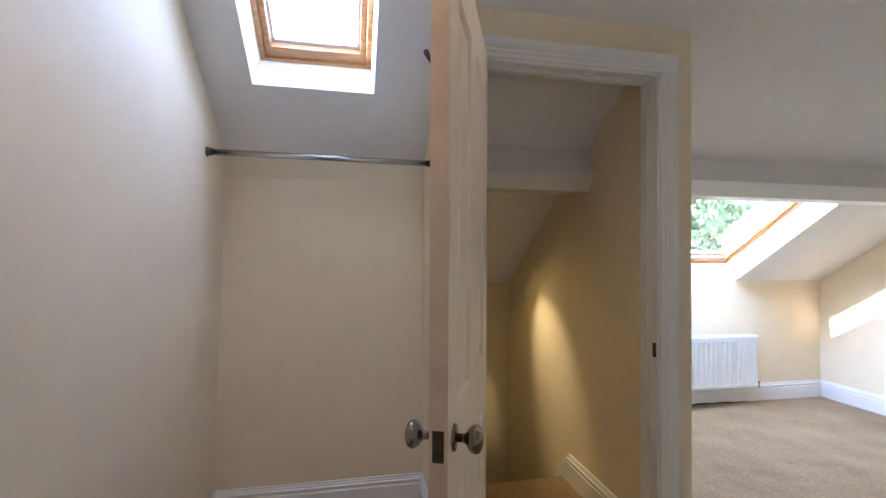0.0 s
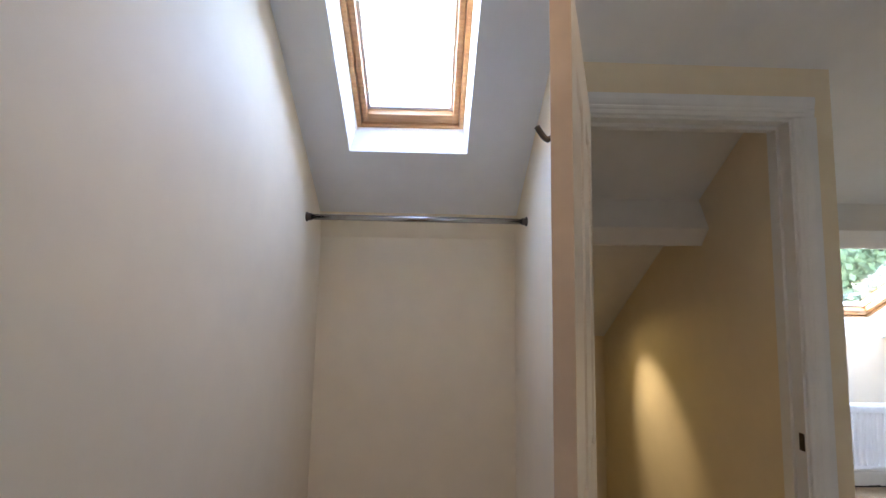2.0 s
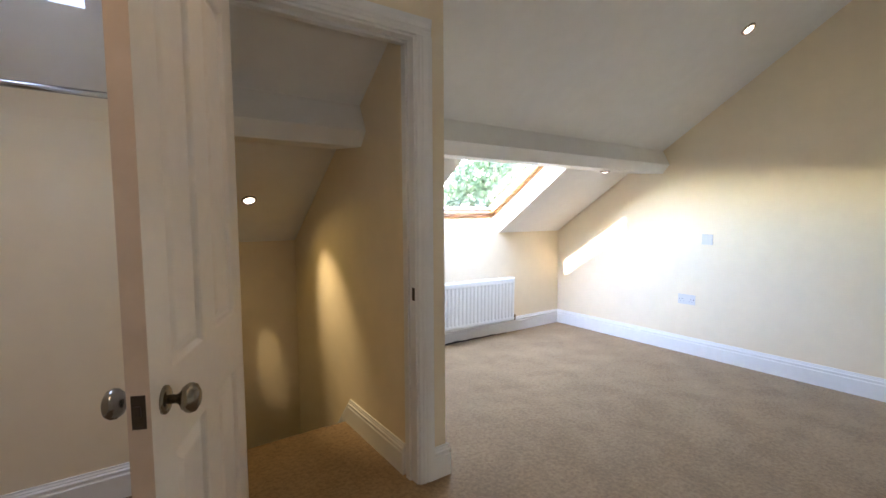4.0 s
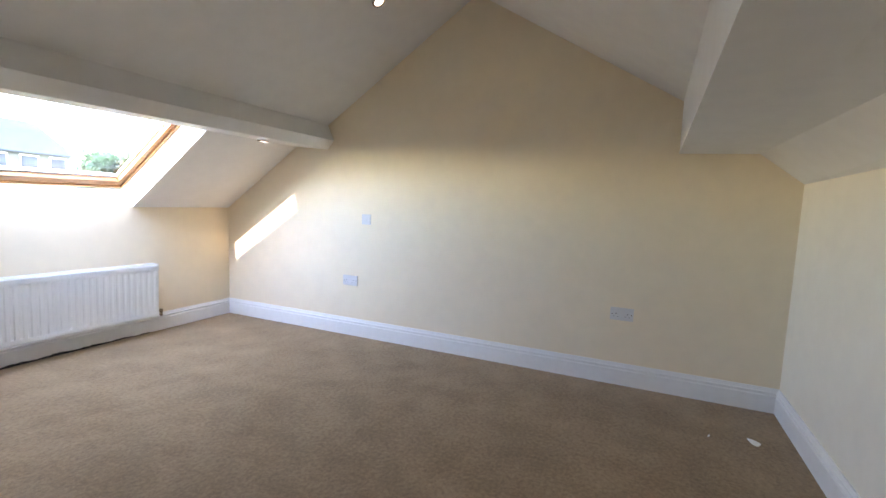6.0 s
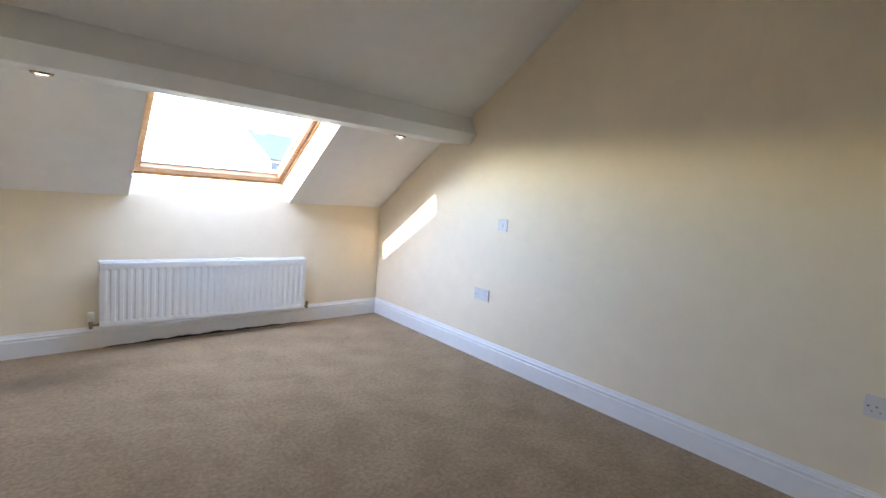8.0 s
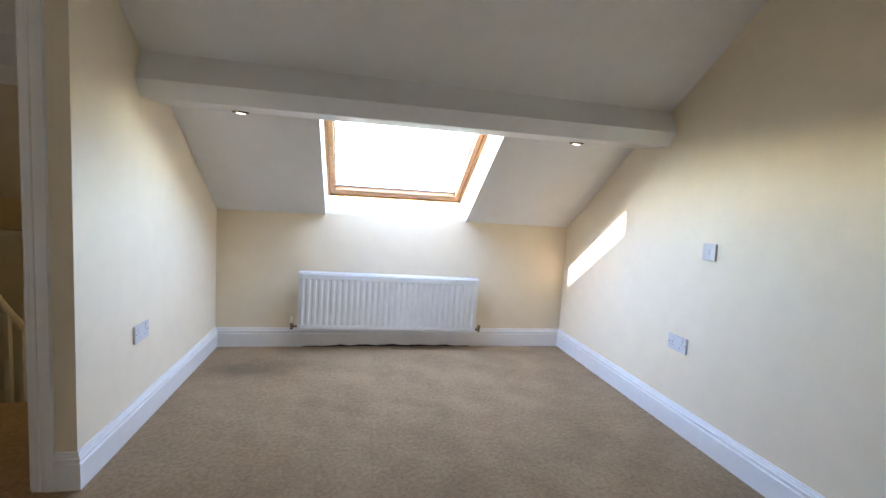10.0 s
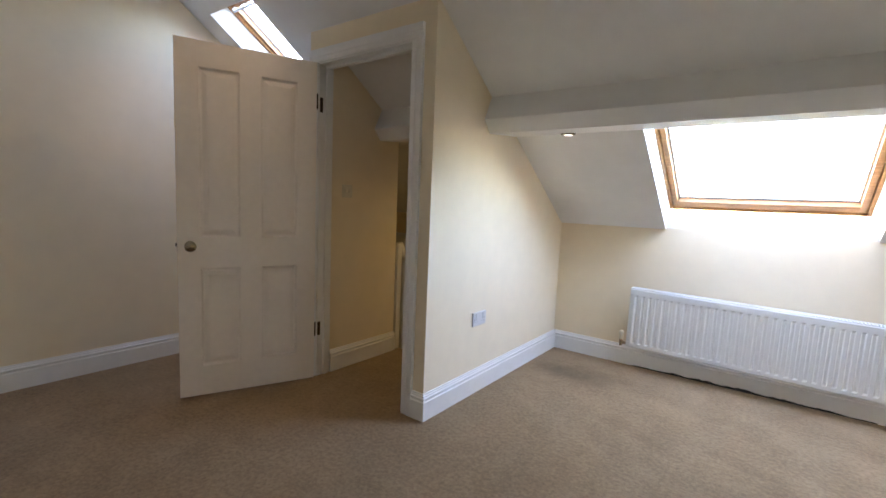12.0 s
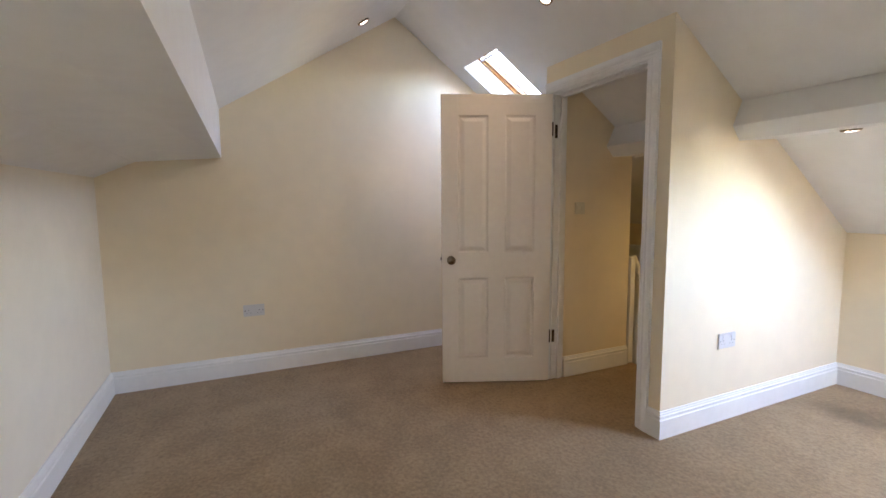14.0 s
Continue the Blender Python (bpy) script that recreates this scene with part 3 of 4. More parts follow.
# ---- roof windows ----
def roof_window(name, x0, x1, y_low, z_low, y_top, slope, label, bar=True, s=0.034, glazing=GLASS):
    """A pine centre-pivot roof window; its lower inner edge at y_low, z_low, rising towards smaller y."""
    w = thing(name, label, "roof window", kind="structure")
    n = math.hypot(1, slope)
    up = Vector((0, -1 / n, slope / n))
    out = Vector((0, slope / n, 1 / n))
    o = Vector((0, y_low, z_low))
    length = (y_low - y_top) * n

    def bar_box(xa, xb, s0, s1, d0, d1, nm, mat, par, lab="", bev=0.003):
        own = box(xa, xb, s0, s1, d0, d1, bev)
        rot = Matrix(((1, 0, 0, 0), (0, up.y, out.y, o.y), (0, up.z, out.z, o.z), (0, 0, 0, 1)))
        own.transform(rot)
        return part(nm, own, mat, par, lab)

    f = 0.020
    fr = bar_box(x0, x0 + f, 0, length, 0, 0.09, "window_frame", PINE, w)
    bar_box(x1 - f, x1, 0, length, 0, 0.09, "frame_side", PINE, fr)
    bar_box(x0 + f, x1 - f, 0, f * 0.7, 0, 0.09, "frame_sill", PINE, fr)
    bar_box(x0 + f, x1 - f, length - f, length, 0, 0.09, "frame_head", PINE, fr)
    g = 0.023
    a, b, c, e = x0 + g, x1 - g, f * 0.7 + 0.004, length - f - 0.004
    sash = bar_box(a, a + s, c, e, 0.014, 0.075, "sash", PINE, w)
    bar_box(b - s, b, c, e, 0.014, 0.075, "sash_side", PINE, sash)
    low = s * 1.7                                  # the bottom rail is the deepest
    bar_box(a + s, b - s, c, c + low, 0.014, 0.075, "sash_rail", PINE, sash)
    bar_box(a + s, b - s, e - s, e, 0.014, 0.075, "sash_rail", PINE, sash)
    bar_box(a + s, a + s + 0.012, c + low, e - s, 0.05, 0.07, "glazing_gasket", SILL_GREY, sash, "pale grey glazing gasket", 0)
    bar_box(b - s - 0.012, b - s, c + low, e - s, 0.05, 0.07, "glazing_gasket", SILL_GREY, sash, "pale grey glazing gasket", 0)
    bar_box(a + s + 0.012, b - s - 0.012, c + low, c + low + 0.014, 0.05, 0.07, "glazing_gasket", SILL_GREY, sash, "pale grey glazing gasket", 0)
    bar_box(a + s, b - s, c + low, e - s, 0.060, 0.064, "pane", glazing, w, "", 0)
    for xa, xb in ((x0 - 0.012, x0 + 0.03), (x1 - 0.03, x1 + 0.012)):
        bar_box(xa, xb, -0.02, length + 0.02, 0.092, 0.105, "flashing", SILL_GREY, w, "grey metal cover flashing")
    bar_box(x0 + 0.03, x1 - 0.03, -0.02, 0.02, 0.092, 0.13, "flashing", SILL_GREY, w, "grey metal cover flashing")
    bar_box(x0 + 0.03, x1 - 0.03, length - 0.02, length + 0.02, 0.092, 0.14, "flashing", SILL_GREY, w, "grey metal cover flashing")
    if bar:
        h = bar_box(a + 0.02, b - 0.02, e - 0.040, e - 0.026, -0.018, -0.008, "ventilation_bar", SILL_GREY, w, "brushed metal ventilation bar", 0.004)
        for xx in (a + 0.03, (a + b) / 2, b - 0.03):
            bar_box(xx - 0.007, xx + 0.007, e - 0.037, e - 0.014, -0.016, 0.016, "bracket", SILL_GREY, h)
    return w


roof_window("window_1", 0.794, 1.866, 1.790, 1.195, 0.900, 0.667, "pine framed roof window over the radiator, glaring daylight")
roof_window("window_2", -1.752, -1.288, 0.408, 2.085, -0.160, 0.67, "small pine framed roof window over the alcove", True, 0.025, DIM_GLASS)

# linings of the alcove window between ceiling and frame
lin = structure(thing("trim_alcove_reveal", "", ""), "white painted splayed reveal of the small roof window", "window reveal")
c_in = [(AW[0], AW[2]), (AW[1], AW[2]), (AW[1], AW[3]), (AW[0], AW[3])]
lo = [Vector((x, y, north_z(x, y) + 0.002)) for x, y in c_in]
hi = [Vector((-1.752, -0.158, 2.468)), Vector((-1.288, -0.158, 2.468)), Vector((-1.288, 0.410, 2.092)), Vector((-1.752, 0.410, 2.092))]
for k in range(4):
    p, q = lo[k], lo[(k + 1) % 4]
    r, s_ = hi[(k + 1) % 4], hi[k]
    mid = (lo[0] + lo[2]) / 2
    nrm = (q - p).cross(r - p).normalized()
    if nrm.dot(p - mid) < 0:
        nrm = -nrm
    part("reveal_board", hull([p, q, r, s_], [v + nrm * 0.012 for v in (p, q, r, s_)]), CEIL, lin)
lin = structure(thing("trim_room_reveal", "", ""), "white painted side reveals of the roof window", "window reveal")
for xa, xb, sg in ((NW[0] - 0.004, 0.797, -1), (NW[1] + 0.004, 1.863, 1)):
    quad = [Vector((xa, YN, low_z(YN) + 0.002)), Vector((xa, 0.900, low_z(0.900) + 0.002)), Vector((xb, 0.905, low_z(0.900) + 0.19)), Vector((xb, 1.793, 1.195))]
    part("reveal_board", hull(quad, [v + Vector((sg * 0.012, 0, 0)) for v in quad]), CEIL, lin)


# ---- radiator ----
def radiator():
    L, H = 1.405, 0.438
    r = thing("radiator", "white double panel radiator with vertical flutes, slightly tilted", "radiator", pose(0.612, 1.612, 0.172, 0, 0.8, 0))
    n = 30
    for nm, y0, sign in (("front_panel", 0.0, 1), ("back_panel", 0.082, -1)):
        bm = bmesh.new()
        prof = []
        pitch = (L - 0.05) / n
        prof.append((0.0, 0.004))
        prof.append((0.025, 0.0))
        for k in range(n):
            x = 0.025 + k * pitch
            prof += [(x + 0.20 * pitch, 0.0), (x + 0.36 * pitch, 0.0055), (x + 0.64 * pitch, 0.0055), (x + 0.80 * pitch, 0.0)]
        prof += [(L - 0.025, 0.0), (L, 0.004)]
        zs = [(0.0, 0.0, 0.004), (0.010, 0.0, 0.0), (0.030, 0.0, 0.0), (0.042, 1.0, 0.0), (H - 0.058, 1.0, 0.0), (H - 0.046, 0.0, 0.0), (H - 0.010, 0.0, 0.0), (H, 0.0, 0.005)]
        rows = []
        for z, f, push in zs:
            rows.append([bm.verts.new((x, y0 + sign * (d * f + push + (0.004 if i in (0, len(prof) - 1) else 0)), z)) for i, (x, d) in enumerate(prof)])
        for a, b in zip(rows, rows[1:]):
            for k in range(len(prof) - 1):
                bm.faces.new((a[k], a[k + 1], b[k + 1], b[k]))
        back = [bm.verts.new((x, y0 + sign * 0.014, z)) for x, z in ((0, 0), (L, 0), (L, H), (0, H))]
        bm.faces.new(back)
        bm.faces.new((rows[0][0], *rows[0][1:], back[1], back[0]))
        bm.faces.new((rows[-1][0], *rows[-1][1:], back[2], back[3]))
        bm.faces.new([q[0] for q in rows] + [back[3], back[0]])
        bm.faces.new([q[-1] for q in rows] + [back[2], back[1]])
        part(nm, bm, RADW, r)
    for x0, x1 in ((-0.002, 0.001), (L - 0.001, L + 0.002)):
        part("side_cover", box(x0, x1, 0.012, 0.072, 0.03, H + 0.001, 0.0008), RADW, r)
    bm = bmesh.new()
    box(0, L, 0.004, 0.010, H - 0.003, H + 0.002, 0, bm)
    box(0, L, 0.074, 0.080, H - 0.003, H + 0.002, 0, bm)
    box(0, L, 0.040, 0.044, H - 0.003, H + 0.002, 0, bm)
    for k in range(88):
        x = 0.004 + k * (L - 0.014) / 87
        box(x, x + 0.006, 0.010, 0.074, H - 0.002, H + 0.001, 0, bm)
    part("top_grille", bm, RADW, r)
    bm = bmesh.new()
    for k in range(40):
        x = 0.04 + k * (L - 0.08) / 39
        box(x, x + 0.002, 0.016, 0.066, 0.04, H - 0.03, 0, bm)
    part("convector_fins", bm, RADW, r)
    for x in (0.18, L - 0.18):
        part("wall_bracket", box(x, x + 0.03, 0.066, 0.111, 0.03, H - 0.06, 0.002), RADW, r)
    v = part("valve", lathe([(0.011, 0), (0.011, 0.03), (0.014, 0.032), (0.014, 0.045), (0.009, 0.05)], 16, pose(-0.045, 0.04, -0.012)), COPPER, r, "tarnished brass thermostatic valve", True)
    part("valve_cap", lathe([(0.017, 0.0), (0.0185, 0.006), (0.0185, 0.052), (0.015, 0.060), (0, 0.061)], 18, pose(-0.045, 0.04, 0.040)), CREAMCAP, v, "cream plastic valve head", True)
    part("tail", tube([(-0.045, 0.04, 0.012), (0.0, 0.04, 0.012)], 0.010), COPPER, v, "", True)
    part("pipe", tube([(-0.045, 0.04, -0.006), (-0.045, 0.135, -0.006)], 0.0075), COPPER, v, "painted feed pipe", True)
    v = part("lockshield", lathe([(0.010, 0), (0.010, 0.03), (0.013, 0.032), (0.013, 0.055), (0.008, 0.058)], 16, pose(L + 0.04, 0.04, -0.008)), COPPER, r, "tarnished brass lockshield valve", True)
    part("tail", tube([(L, 0.04, 0.012), (L + 0.04, 0.04, 0.012)], 0.010), COPPER, v, "", True)
    part("pipe", tube([(L + 0.04, 0.04, 0.0), (L + 0.04, 0.135, 0.0)], 0.0075), COPPER, v, "painted feed pipe", True)
    return r


radiator()


# ---- sockets and switches: face to -y, back on the wall at y = 0 ----
def socket_plate(m, label):
    s = thing("wall_socket", label, "wall socket", m, "double sockets")
    part("plate", box(-0.073, 0.073, -0.010, 0.0, -0.043, 0.043, 0.003), PLASTIC, s)
    for cx in (-0.036, 0.036):
        part("rocker", box(cx * 1.05 - 0.007, cx * 1.05 + 0.007, -0.0135, -0.0095, 0.012, 0.034, 0.0015), PLASTIC, s)
        bm = box(cx - 0.004, cx + 0.004, -0.0106, -0.0098, -0.002, 0.006)
        box(cx - 0.016, cx - 0.009, -0.0106, -0.0098, -0.020, -0.015, 0, bm)
        box(cx + 0.009, cx + 0.016, -0.0106, -0.0098, -0.020, -0.015, 0, bm)
        part("pin_holes", bm, GREYP, s)
    for cx in (-0.060, 0.060):
        part("screw", lathe([(0.0035, 0), (0.0035, 0.0008), (0, 0.0008)], 10, pose(cx, -0.0098, 0.0, 90)), STEEL, s)
    return s


socket_plate(pose(XW + 0.009, -1.912, 0.483, 0, 0, 90), "white plastic double socket on the west gable wall")
socket_plate(pose(0.0, 0.520, 0.470, 0, 0, 90), "white plastic double socket on the partition wall")
socket_plate(pose(XE, 0.283, 0.481, 0, 0, -90), "white plastic double socket under a switch")
socket_plate(pose(XE, -1.910, 0.485, 0, 0, -90), "white plastic double socket low on the gable wall")
sw = thing("light_switch", "white plastic single switch on the gable wall", "light switch", pose(XE, 0.130, 1.015, 0, 0, -90))
part("plate", box(-0.043, 0.043, -0.009, 0, -0.043, 0.043, 0.003), PLASTIC, sw)
part("rocker", box(-0.008, 0.008, -0.013, -0.008, -0.014, 0.014, 0.0015), PLASTIC, sw)
sw = thing("light_switch", "cream double light switch on the landing wall", "light switch", pose(STAIR_W, 0.235, 1.225, 0, 0, 90))
part("plate", box(-0.043, 0.043, -0.008, 0, -0.043, 0.043, 0.003), CREAMCAP, sw)
for cx in (-0.018, 0.018):
    part("rocker", box(cx - 0.008, cx + 0.008, -0.013, -0.007, -0.014, 0.014, 0.0015), CREAMCAP, sw)


# ---- downlights ----
def downlight(place, normal, label, lit=True, power=0.0, spread=70, aim=None, bulb=0.030):
    q = Vector(normal).to_track_quat("Z", "Y").to_matrix().to_4x4()
    d = thing("downlight", label, "ceiling light", Matrix.Translation(place) @ q, "recessed downlights")
    part("ring", lathe([(0.031, -0.002), (0.031, 0.004), (0.034, 0.0085), (0.041, 0.0075), (0.045, 0.0), (0.045, -0.002)], 28), STEEL, d, "satin steel trim ring", True)
    part("lens", lathe([(bulb, 0.0), (bulb * 0.98, 0.004), (bulb * 0.73, 0.0085), (0.0, 0.0105)], 24), BULB if lit else PLASTIC, d, "lit lamp lens" if lit else "")
    if power:
        p = Vector(place) + Vector(normal).normalized() * 0.012
        spot_lamp(p, aim if aim else p + Vector(normal), power, spread, 1.0, (1.0, 0.86, 0.52) if aim else (1.0, 0.80, 0.55))
    return d


SOFF = Vector((0, 0.082, -1))
NUPN = Vector((0, -0.68, -1))
UP_S = Vector((0, 0.62, -1))
for place, nrm, where, power in (((0.372, 0.836, 1.6195), SOFF, "purlin's underside", 0.015), ((2.380, 0.836, 1.6195), SOFF, "purlin's underside", 0.015),
                                 ((2.145, -0.375, north_z(2.145, -0.375) - 0.001), NUPN, "sloping ceiling", 0.02),
                                 ((-0.590, -0.341, north_z(-0.590, -0.341) - 0.001), NUPN, "sloping ceiling", 0.22),
                                 ((-1.531, -1.149, south_z(-1.531, -1.149) - 0.001), UP_S, "sloping ceiling", 0.24)):
    downlight(place, nrm, "lit recessed downlight in the " + where, True, power, 84 if nrm is UP_S else 150)
downlight((-0.562, 1.317, low_z(1.317) - 0.001), Vector((0, -0.667, -1)), "lit recessed downlight over the stairs", True, 0.56, 48, (-0.157, 1.0, 0.62))
downlight((-1.0, 1.085, low_z(1.085) - 0.001), Vector((0, -0.667, -1)), "unlit recessed downlight over the landing", False)
# two spots added at the stair downlight: end wall streak, then landing fill
spot_lamp((-0.562, 1.308, low_z(1.317) - 0.013), (-0.36, 1.742, 0.15), 0.5, 12, 1.0, (1.0, 0.86, 0.52))
spot_lamp((-0.562, 1.308, low_z(1.317) - 0.013), (-0.57, 0.6, 0.0), 0.09, 150, 1.0, (1.0, 0.80, 0.27))


# ---- alcove rail ----
rail = thing("hanging_rail", "chrome hanging rail across the alcove", "clothes rail")
part("tube", tube([(XW + 0.034, 0.420, 1.690), (ALC_E - 0.004, 0.420, 1.682)], 0.0125, 18), CHROME, rail, "", True)
for x, a in ((XW + 0.030, 90), (ALC_E, -90)):
    part("end_bracket", lathe([(0.021, 0), (0.021, 0.004), (0.018, 0.007), (0.0155, 0.009), (0.0155, 0.022), (0.0, 0.022)], 24, pose(x, 0.420, 1.690 if x < -1.5 else 1.682, 0, a, 0)), BRONZE, rail, "dark metal end bracket", True)

# ---- stairs ----
stairs = thing("staircase", "carpeted stairs going down beside a cream wall", "staircase")
for k in range(5):
    bm = box(STAIR_W - 0.03, STAIR_E, EDGE + 0.19 * k, EDGE + 0.19 * (k + 1) + 0.02, -0.19 * (k + 1) - 0.16, -0.19 * (k + 1), 0.012)
    part("tread", bm, CARPET, stairs)
part("nosing", tube([(STAIR_W - 0.03, EDGE, -0.014), (STAIR_E, EDGE, -0.014)], 0.016, 14), CARPET, stairs, "rounded carpeted nosing", True)
STR = [(0, 0), (0.019, 0), (0.019, 0.205), (0.0165, 0.212), (0.0165, 0.218), (0.0185, 0.224), (0.010, 0.240), (0.0085, 0.249), (0, 0.249)]
part("string", sweep(STR, (STAIR_E, 1.735, -1.19), (STAIR_E, 0.745, -0.10), 0, 0, out=(-1, 0, 0)), GLOSS, stairs, "white painted wall string")

bal = thing("balustrade", "white painted balustrade descending with the stairs", "balustrade")
part("newel_post", box(STAIR_W - 0.048, STAIR_W + 0.004, 0.758, 0.806, -0.35, 0.842, 0.004), GLOSS, bal)
rail_z = lambda u: 0.84 - 0.86 * u - 0.13 * (1 - (1 - min(u * 2.2, 1)) ** 2)
hr = [(STAIR_W - 0.02, 0.80 + 0.85 * u, rail_z(u)) for u in [k / 16 for k in range(17)]]
part("handrail", tube(hr, 0.026, 14), GLOSS, bal, "", True)
for k in range(7):
    y = 0.86 + 0.11 * k
    part("baluster", box(STAIR_W - 0.034, STAIR_W - 0.004, y, y + 0.03, -0.19 * (1 + (y - EDGE) // 0.19) - 0.05, rail_z((y - 0.80) / 0.85) - 0.01, 0.003), GLOSS, bal)

structure(put("trim_stair_ledge", box(XW, -0.62, YN - 0.055, YN, 0.795, 0.832, 0.005), GLOSS), "white painted ledge on the end wall of the stairwell", "ledge")
# white panel puts daylight from downstairs into the lower wall's colour
structure(put("wall_stair_daylit", box(XW, -0.64, YN - 0.03, YN + 0.002, -2.75, 0.795), CEIL), "lower wall of the stairwell, white in place of daylight from below", "wall")

# ---- scrap on the carpet ----
bm = bmesh.new()
rim = [bm.verts.new((0.050 * math.cos(a) * (1 + 0.15 * math.sin(3 * a)), 0.042 * math.sin(a) * (1 + 0.2 * math.cos(2 * a)), 0.004 + 0.004 * math.sin(2 * a))) for a in [k * math.pi / 7 for k in range(14)]]
mid = bm.verts.new((0, 0, 0.009))
for k in range(14):
    bm.faces.new((rim[k], rim[(k + 1) % 14], mid))
ext = bmesh.ops.extrude_face_region(bm, geom=list(bm.faces))
for v in [g_ for g_ in ext["geom"] if isinstance(g_, bmesh.types.BMVert)]:
    v.co.z -= 0.0035
sc = tagged(put("paper_scrap", bm, PAPER), "torn scrap of white paper on the carpet", "litter")
sc.matrix_basis = pose(2.335, -2.61, 0.001, 0, 0, 25) @ Matrix.Diagonal((0.72, 0.62, 0.8, 1))

fl = copy_thing(sc, pose(2.30, -2.40, 0.0005, 0, 0, -20) @ Matrix.Diagonal((0.42, 0.2, 0.6, 1)))
tagged(fl, "small pale fleck of paper on the carpet")
# solid dark strip over the skirting's foot, coloured as the shade of a gap
bm = bmesh.new()
gap = random.Random(4)
xs_ = [0.64 + 0.019 * k for k in range(73)]
hs_ = [0.002 + (0.017 * math.sin(math.pi * k / 72) ** 0.6 + 0.004 * math.sin(k * 0.55)) * gap.uniform(0.55, 1.0) for k in range(73)]
hs_ = [max(0.0015, h) for h in hs_]
for k in range(72):
    hull([(xs_[k], YN - 0.0205, 0), (xs_[k], YN - 0.0205, hs_[k]), (xs_[k], YN - 0.014, hs_[k]), (xs_[k], YN - 0.014, 0)],
         [(xs_[k + 1], YN - 0.0205, 0), (xs_[k + 1], YN - 0.0205, hs_[k + 1]), (xs_[k + 1], YN - 0.014, hs_[k + 1]), (xs_[k + 1], YN - 0.014, 0)], bm)
structure(put("trim_skirting_gap_shade", bm, DARK), "dark strip for the shade in the gap under the skirting below the radiator", "gap")

# ---- outside ----
def ground_z(y):
    u = min(max((y - 6.0) / 20.0, 0.0), 1.0)
    return -6.5 + 4.6 * u * u * (3 - 2 * u)         # a hillside rising behind the house


steps = [math.sinh(k / 4.0) * 4.0 for k in range(-24, 25)]
bm = bmesh.new()
net = [[bm.verts.new((x, y, ground_z(y))) for y in steps] for x in steps]
for a, b in zip(net, net[1:]):
    for k in range(len(steps) - 1):
        bm.faces.new((a[k], b[k], b[k + 1], a[k + 1]))
structure(put("ground", bm, GRASS, None, True), "rough green hillside beyond the windows", "ground")


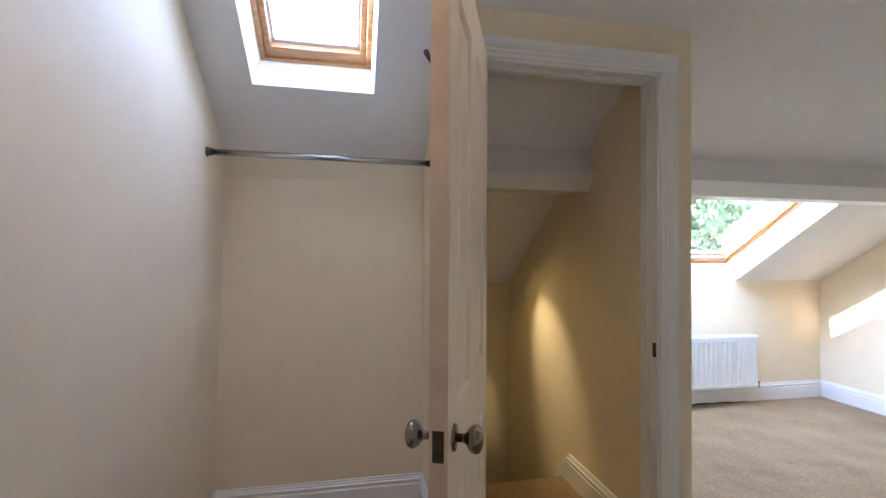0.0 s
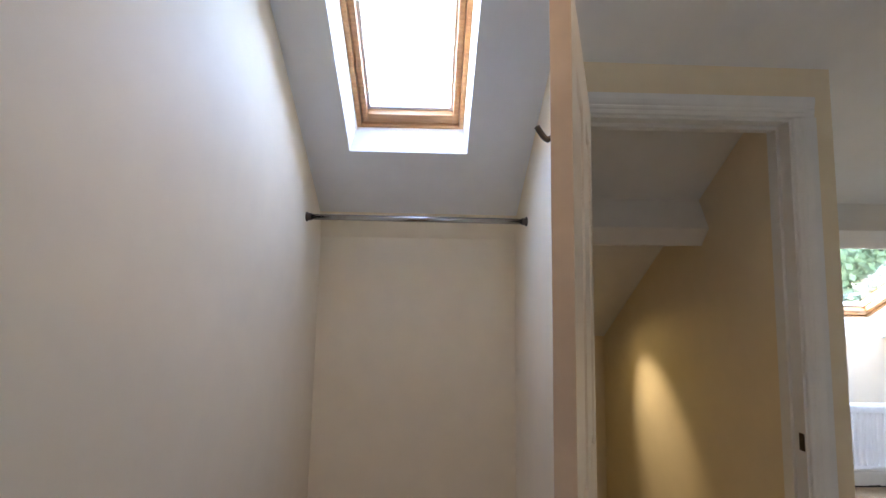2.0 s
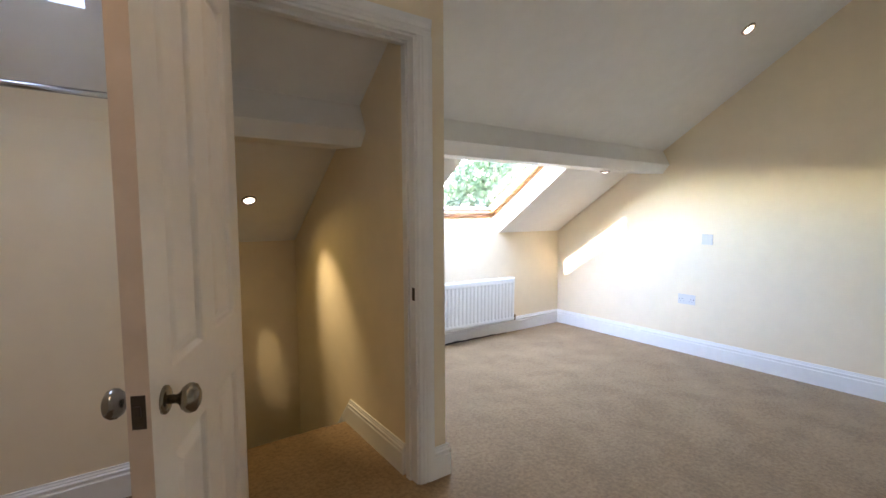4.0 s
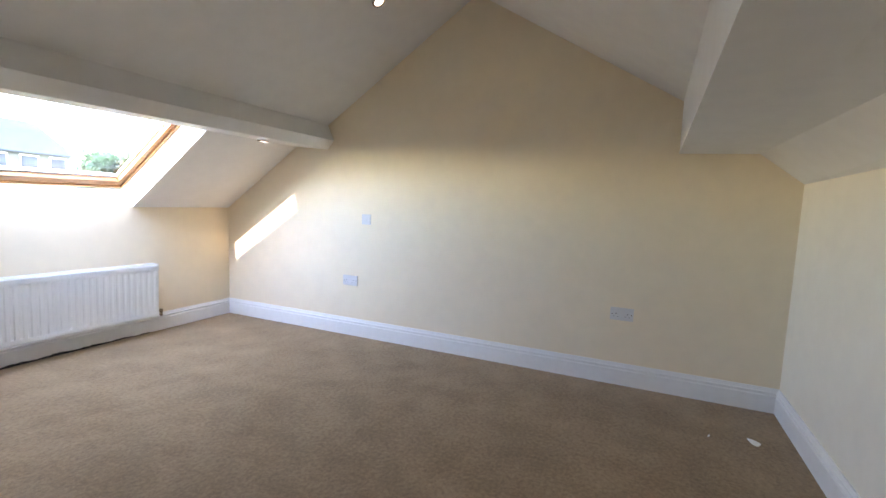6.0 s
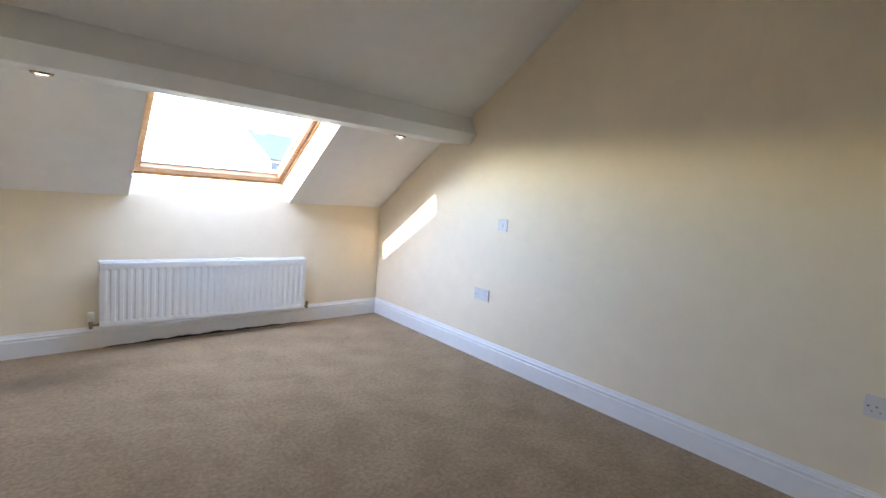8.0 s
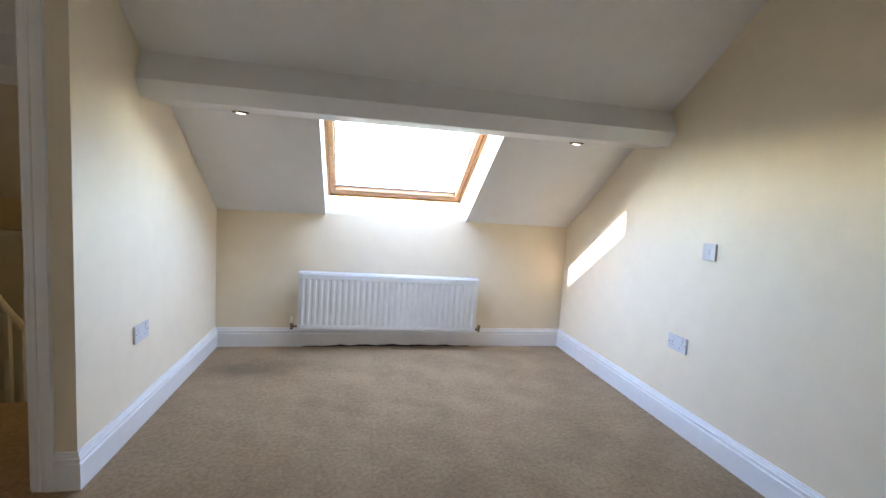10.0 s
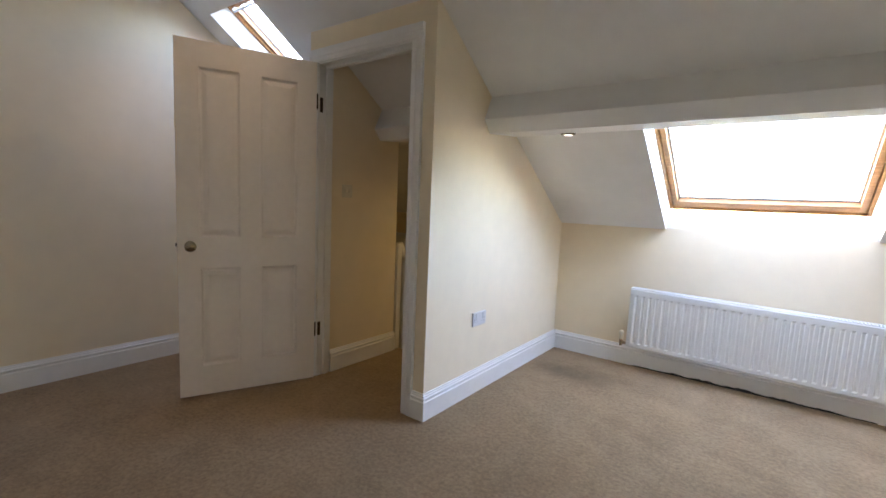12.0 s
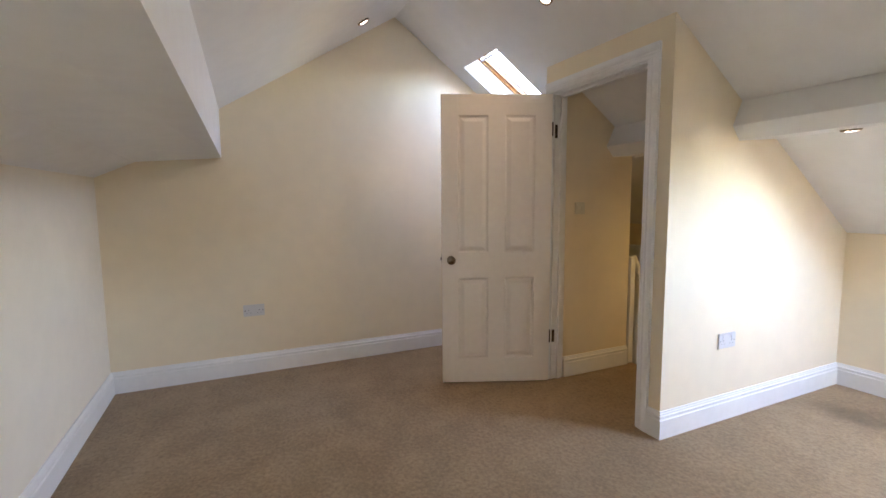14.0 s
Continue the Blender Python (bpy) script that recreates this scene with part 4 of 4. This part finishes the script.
def house(x, y, z, yaw, w, d, h, rise, label):
    ho = thing("house", label, "house", pose(x, y, z, 0, 0, yaw))
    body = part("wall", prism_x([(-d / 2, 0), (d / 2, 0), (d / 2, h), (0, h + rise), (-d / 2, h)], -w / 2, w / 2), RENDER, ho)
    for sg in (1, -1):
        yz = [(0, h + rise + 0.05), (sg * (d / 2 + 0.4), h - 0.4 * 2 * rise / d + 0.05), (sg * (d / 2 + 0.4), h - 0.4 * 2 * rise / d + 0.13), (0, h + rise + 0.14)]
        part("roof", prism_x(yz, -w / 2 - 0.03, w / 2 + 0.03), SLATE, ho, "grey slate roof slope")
    for sg in (1, -1):
        yz = [(0, h + rise + 0.16), (sg * (d / 2 + 0.42), h - 0.42 * 2 * rise / d + 0.16), (sg * (d / 2 + 0.42), h - 0.42 * 2 * rise / d - 0.10), (0, h + rise - 0.10)]
        part("bargeboard", prism_x(yz, -w / 2 - 0.10, -w / 2 - 0.035), PLASTIC, ho, "white gable bargeboard")
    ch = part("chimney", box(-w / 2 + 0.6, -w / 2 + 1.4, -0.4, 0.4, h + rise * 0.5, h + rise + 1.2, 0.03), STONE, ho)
    for k in range(3):
        for lv in (1.0, 3.6):
            for sg in (1, -1):
                xx = -w / 2 + w * (k + 0.5) / 3
                wi = part("window", box(xx - 0.55, xx + 0.55, sg * d / 2 - 0.03, sg * d / 2 + 0.03, lv, lv + 1.3, 0.01), PLASTIC, ho)
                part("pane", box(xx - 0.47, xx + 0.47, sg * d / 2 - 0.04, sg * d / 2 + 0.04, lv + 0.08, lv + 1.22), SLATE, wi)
    return ho


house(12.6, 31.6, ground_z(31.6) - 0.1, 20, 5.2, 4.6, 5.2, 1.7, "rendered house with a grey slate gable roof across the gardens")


def tree(x, y, z, height, spread, seed):
    rnd = random.Random(seed)
    t = thing("tree", "broad green tree beyond the roof window", "tree", pose(x, y, z), "trees outside")
    bm = lathe([(0.35, 0), (0.26, height * 0.2), (0.18, height * 0.5), (0.05, height * 0.85)], 10)
    for k in range(9):
        a, h0 = rnd.uniform(0, 6.28), height * rnd.uniform(0.25, 0.6)
        tip = (spread * 0.8 * math.cos(a), spread * 0.8 * math.sin(a), h0 + height * 0.25)
        tube([(0, 0, h0), (tip[0] * 0.5, tip[1] * 0.5, h0 + height * 0.1), tip], 0.06, 6, bm)
    part("trunk", bm, BARK, t)
    verts, faces = [], []
    for c in range(95):
        a, rr, hh = rnd.uniform(0, 6.28), spread * math.sqrt(rnd.random()), rnd.random()
        cx, cy, cz = rr * math.cos(a), rr * math.sin(a), height * (0.35 + 0.62 * hh * (1 - 0.45 * (rr / spread) ** 2))
        for k in range(70):
            u = Vector((rnd.gauss(0, 1), rnd.gauss(0, 1), rnd.gauss(0, 0.8)))
            p = Vector((cx, cy, cz)) + u * spread * 0.13
            d1 = Vector((rnd.gauss(0, 1), rnd.gauss(0, 1), rnd.gauss(0, 1))).normalized() * 0.20
            d2 = d1.cross(Vector((rnd.gauss(0, 1), rnd.gauss(0, 1), rnd.gauss(0, 1)))).normalized() * 0.13
            n0 = len(verts)
            verts += [p - d1, p + d2, p + d1, p - d2]
            faces.append((n0, n0 + 1, n0 + 2, n0 + 3))
    me = bpy.data.meshes.new("crown")
    me.from_pydata(verts, [], faces)
    me.materials.append(LEAF)
    crown = new("crown", me)
    crown.parent = t
    return t


tree(18.5, 20.5, ground_z(20.5), 8.5, 3.6, 3)
tree(20.5, 34.0, ground_z(34), 6.0, 3.0, 8)
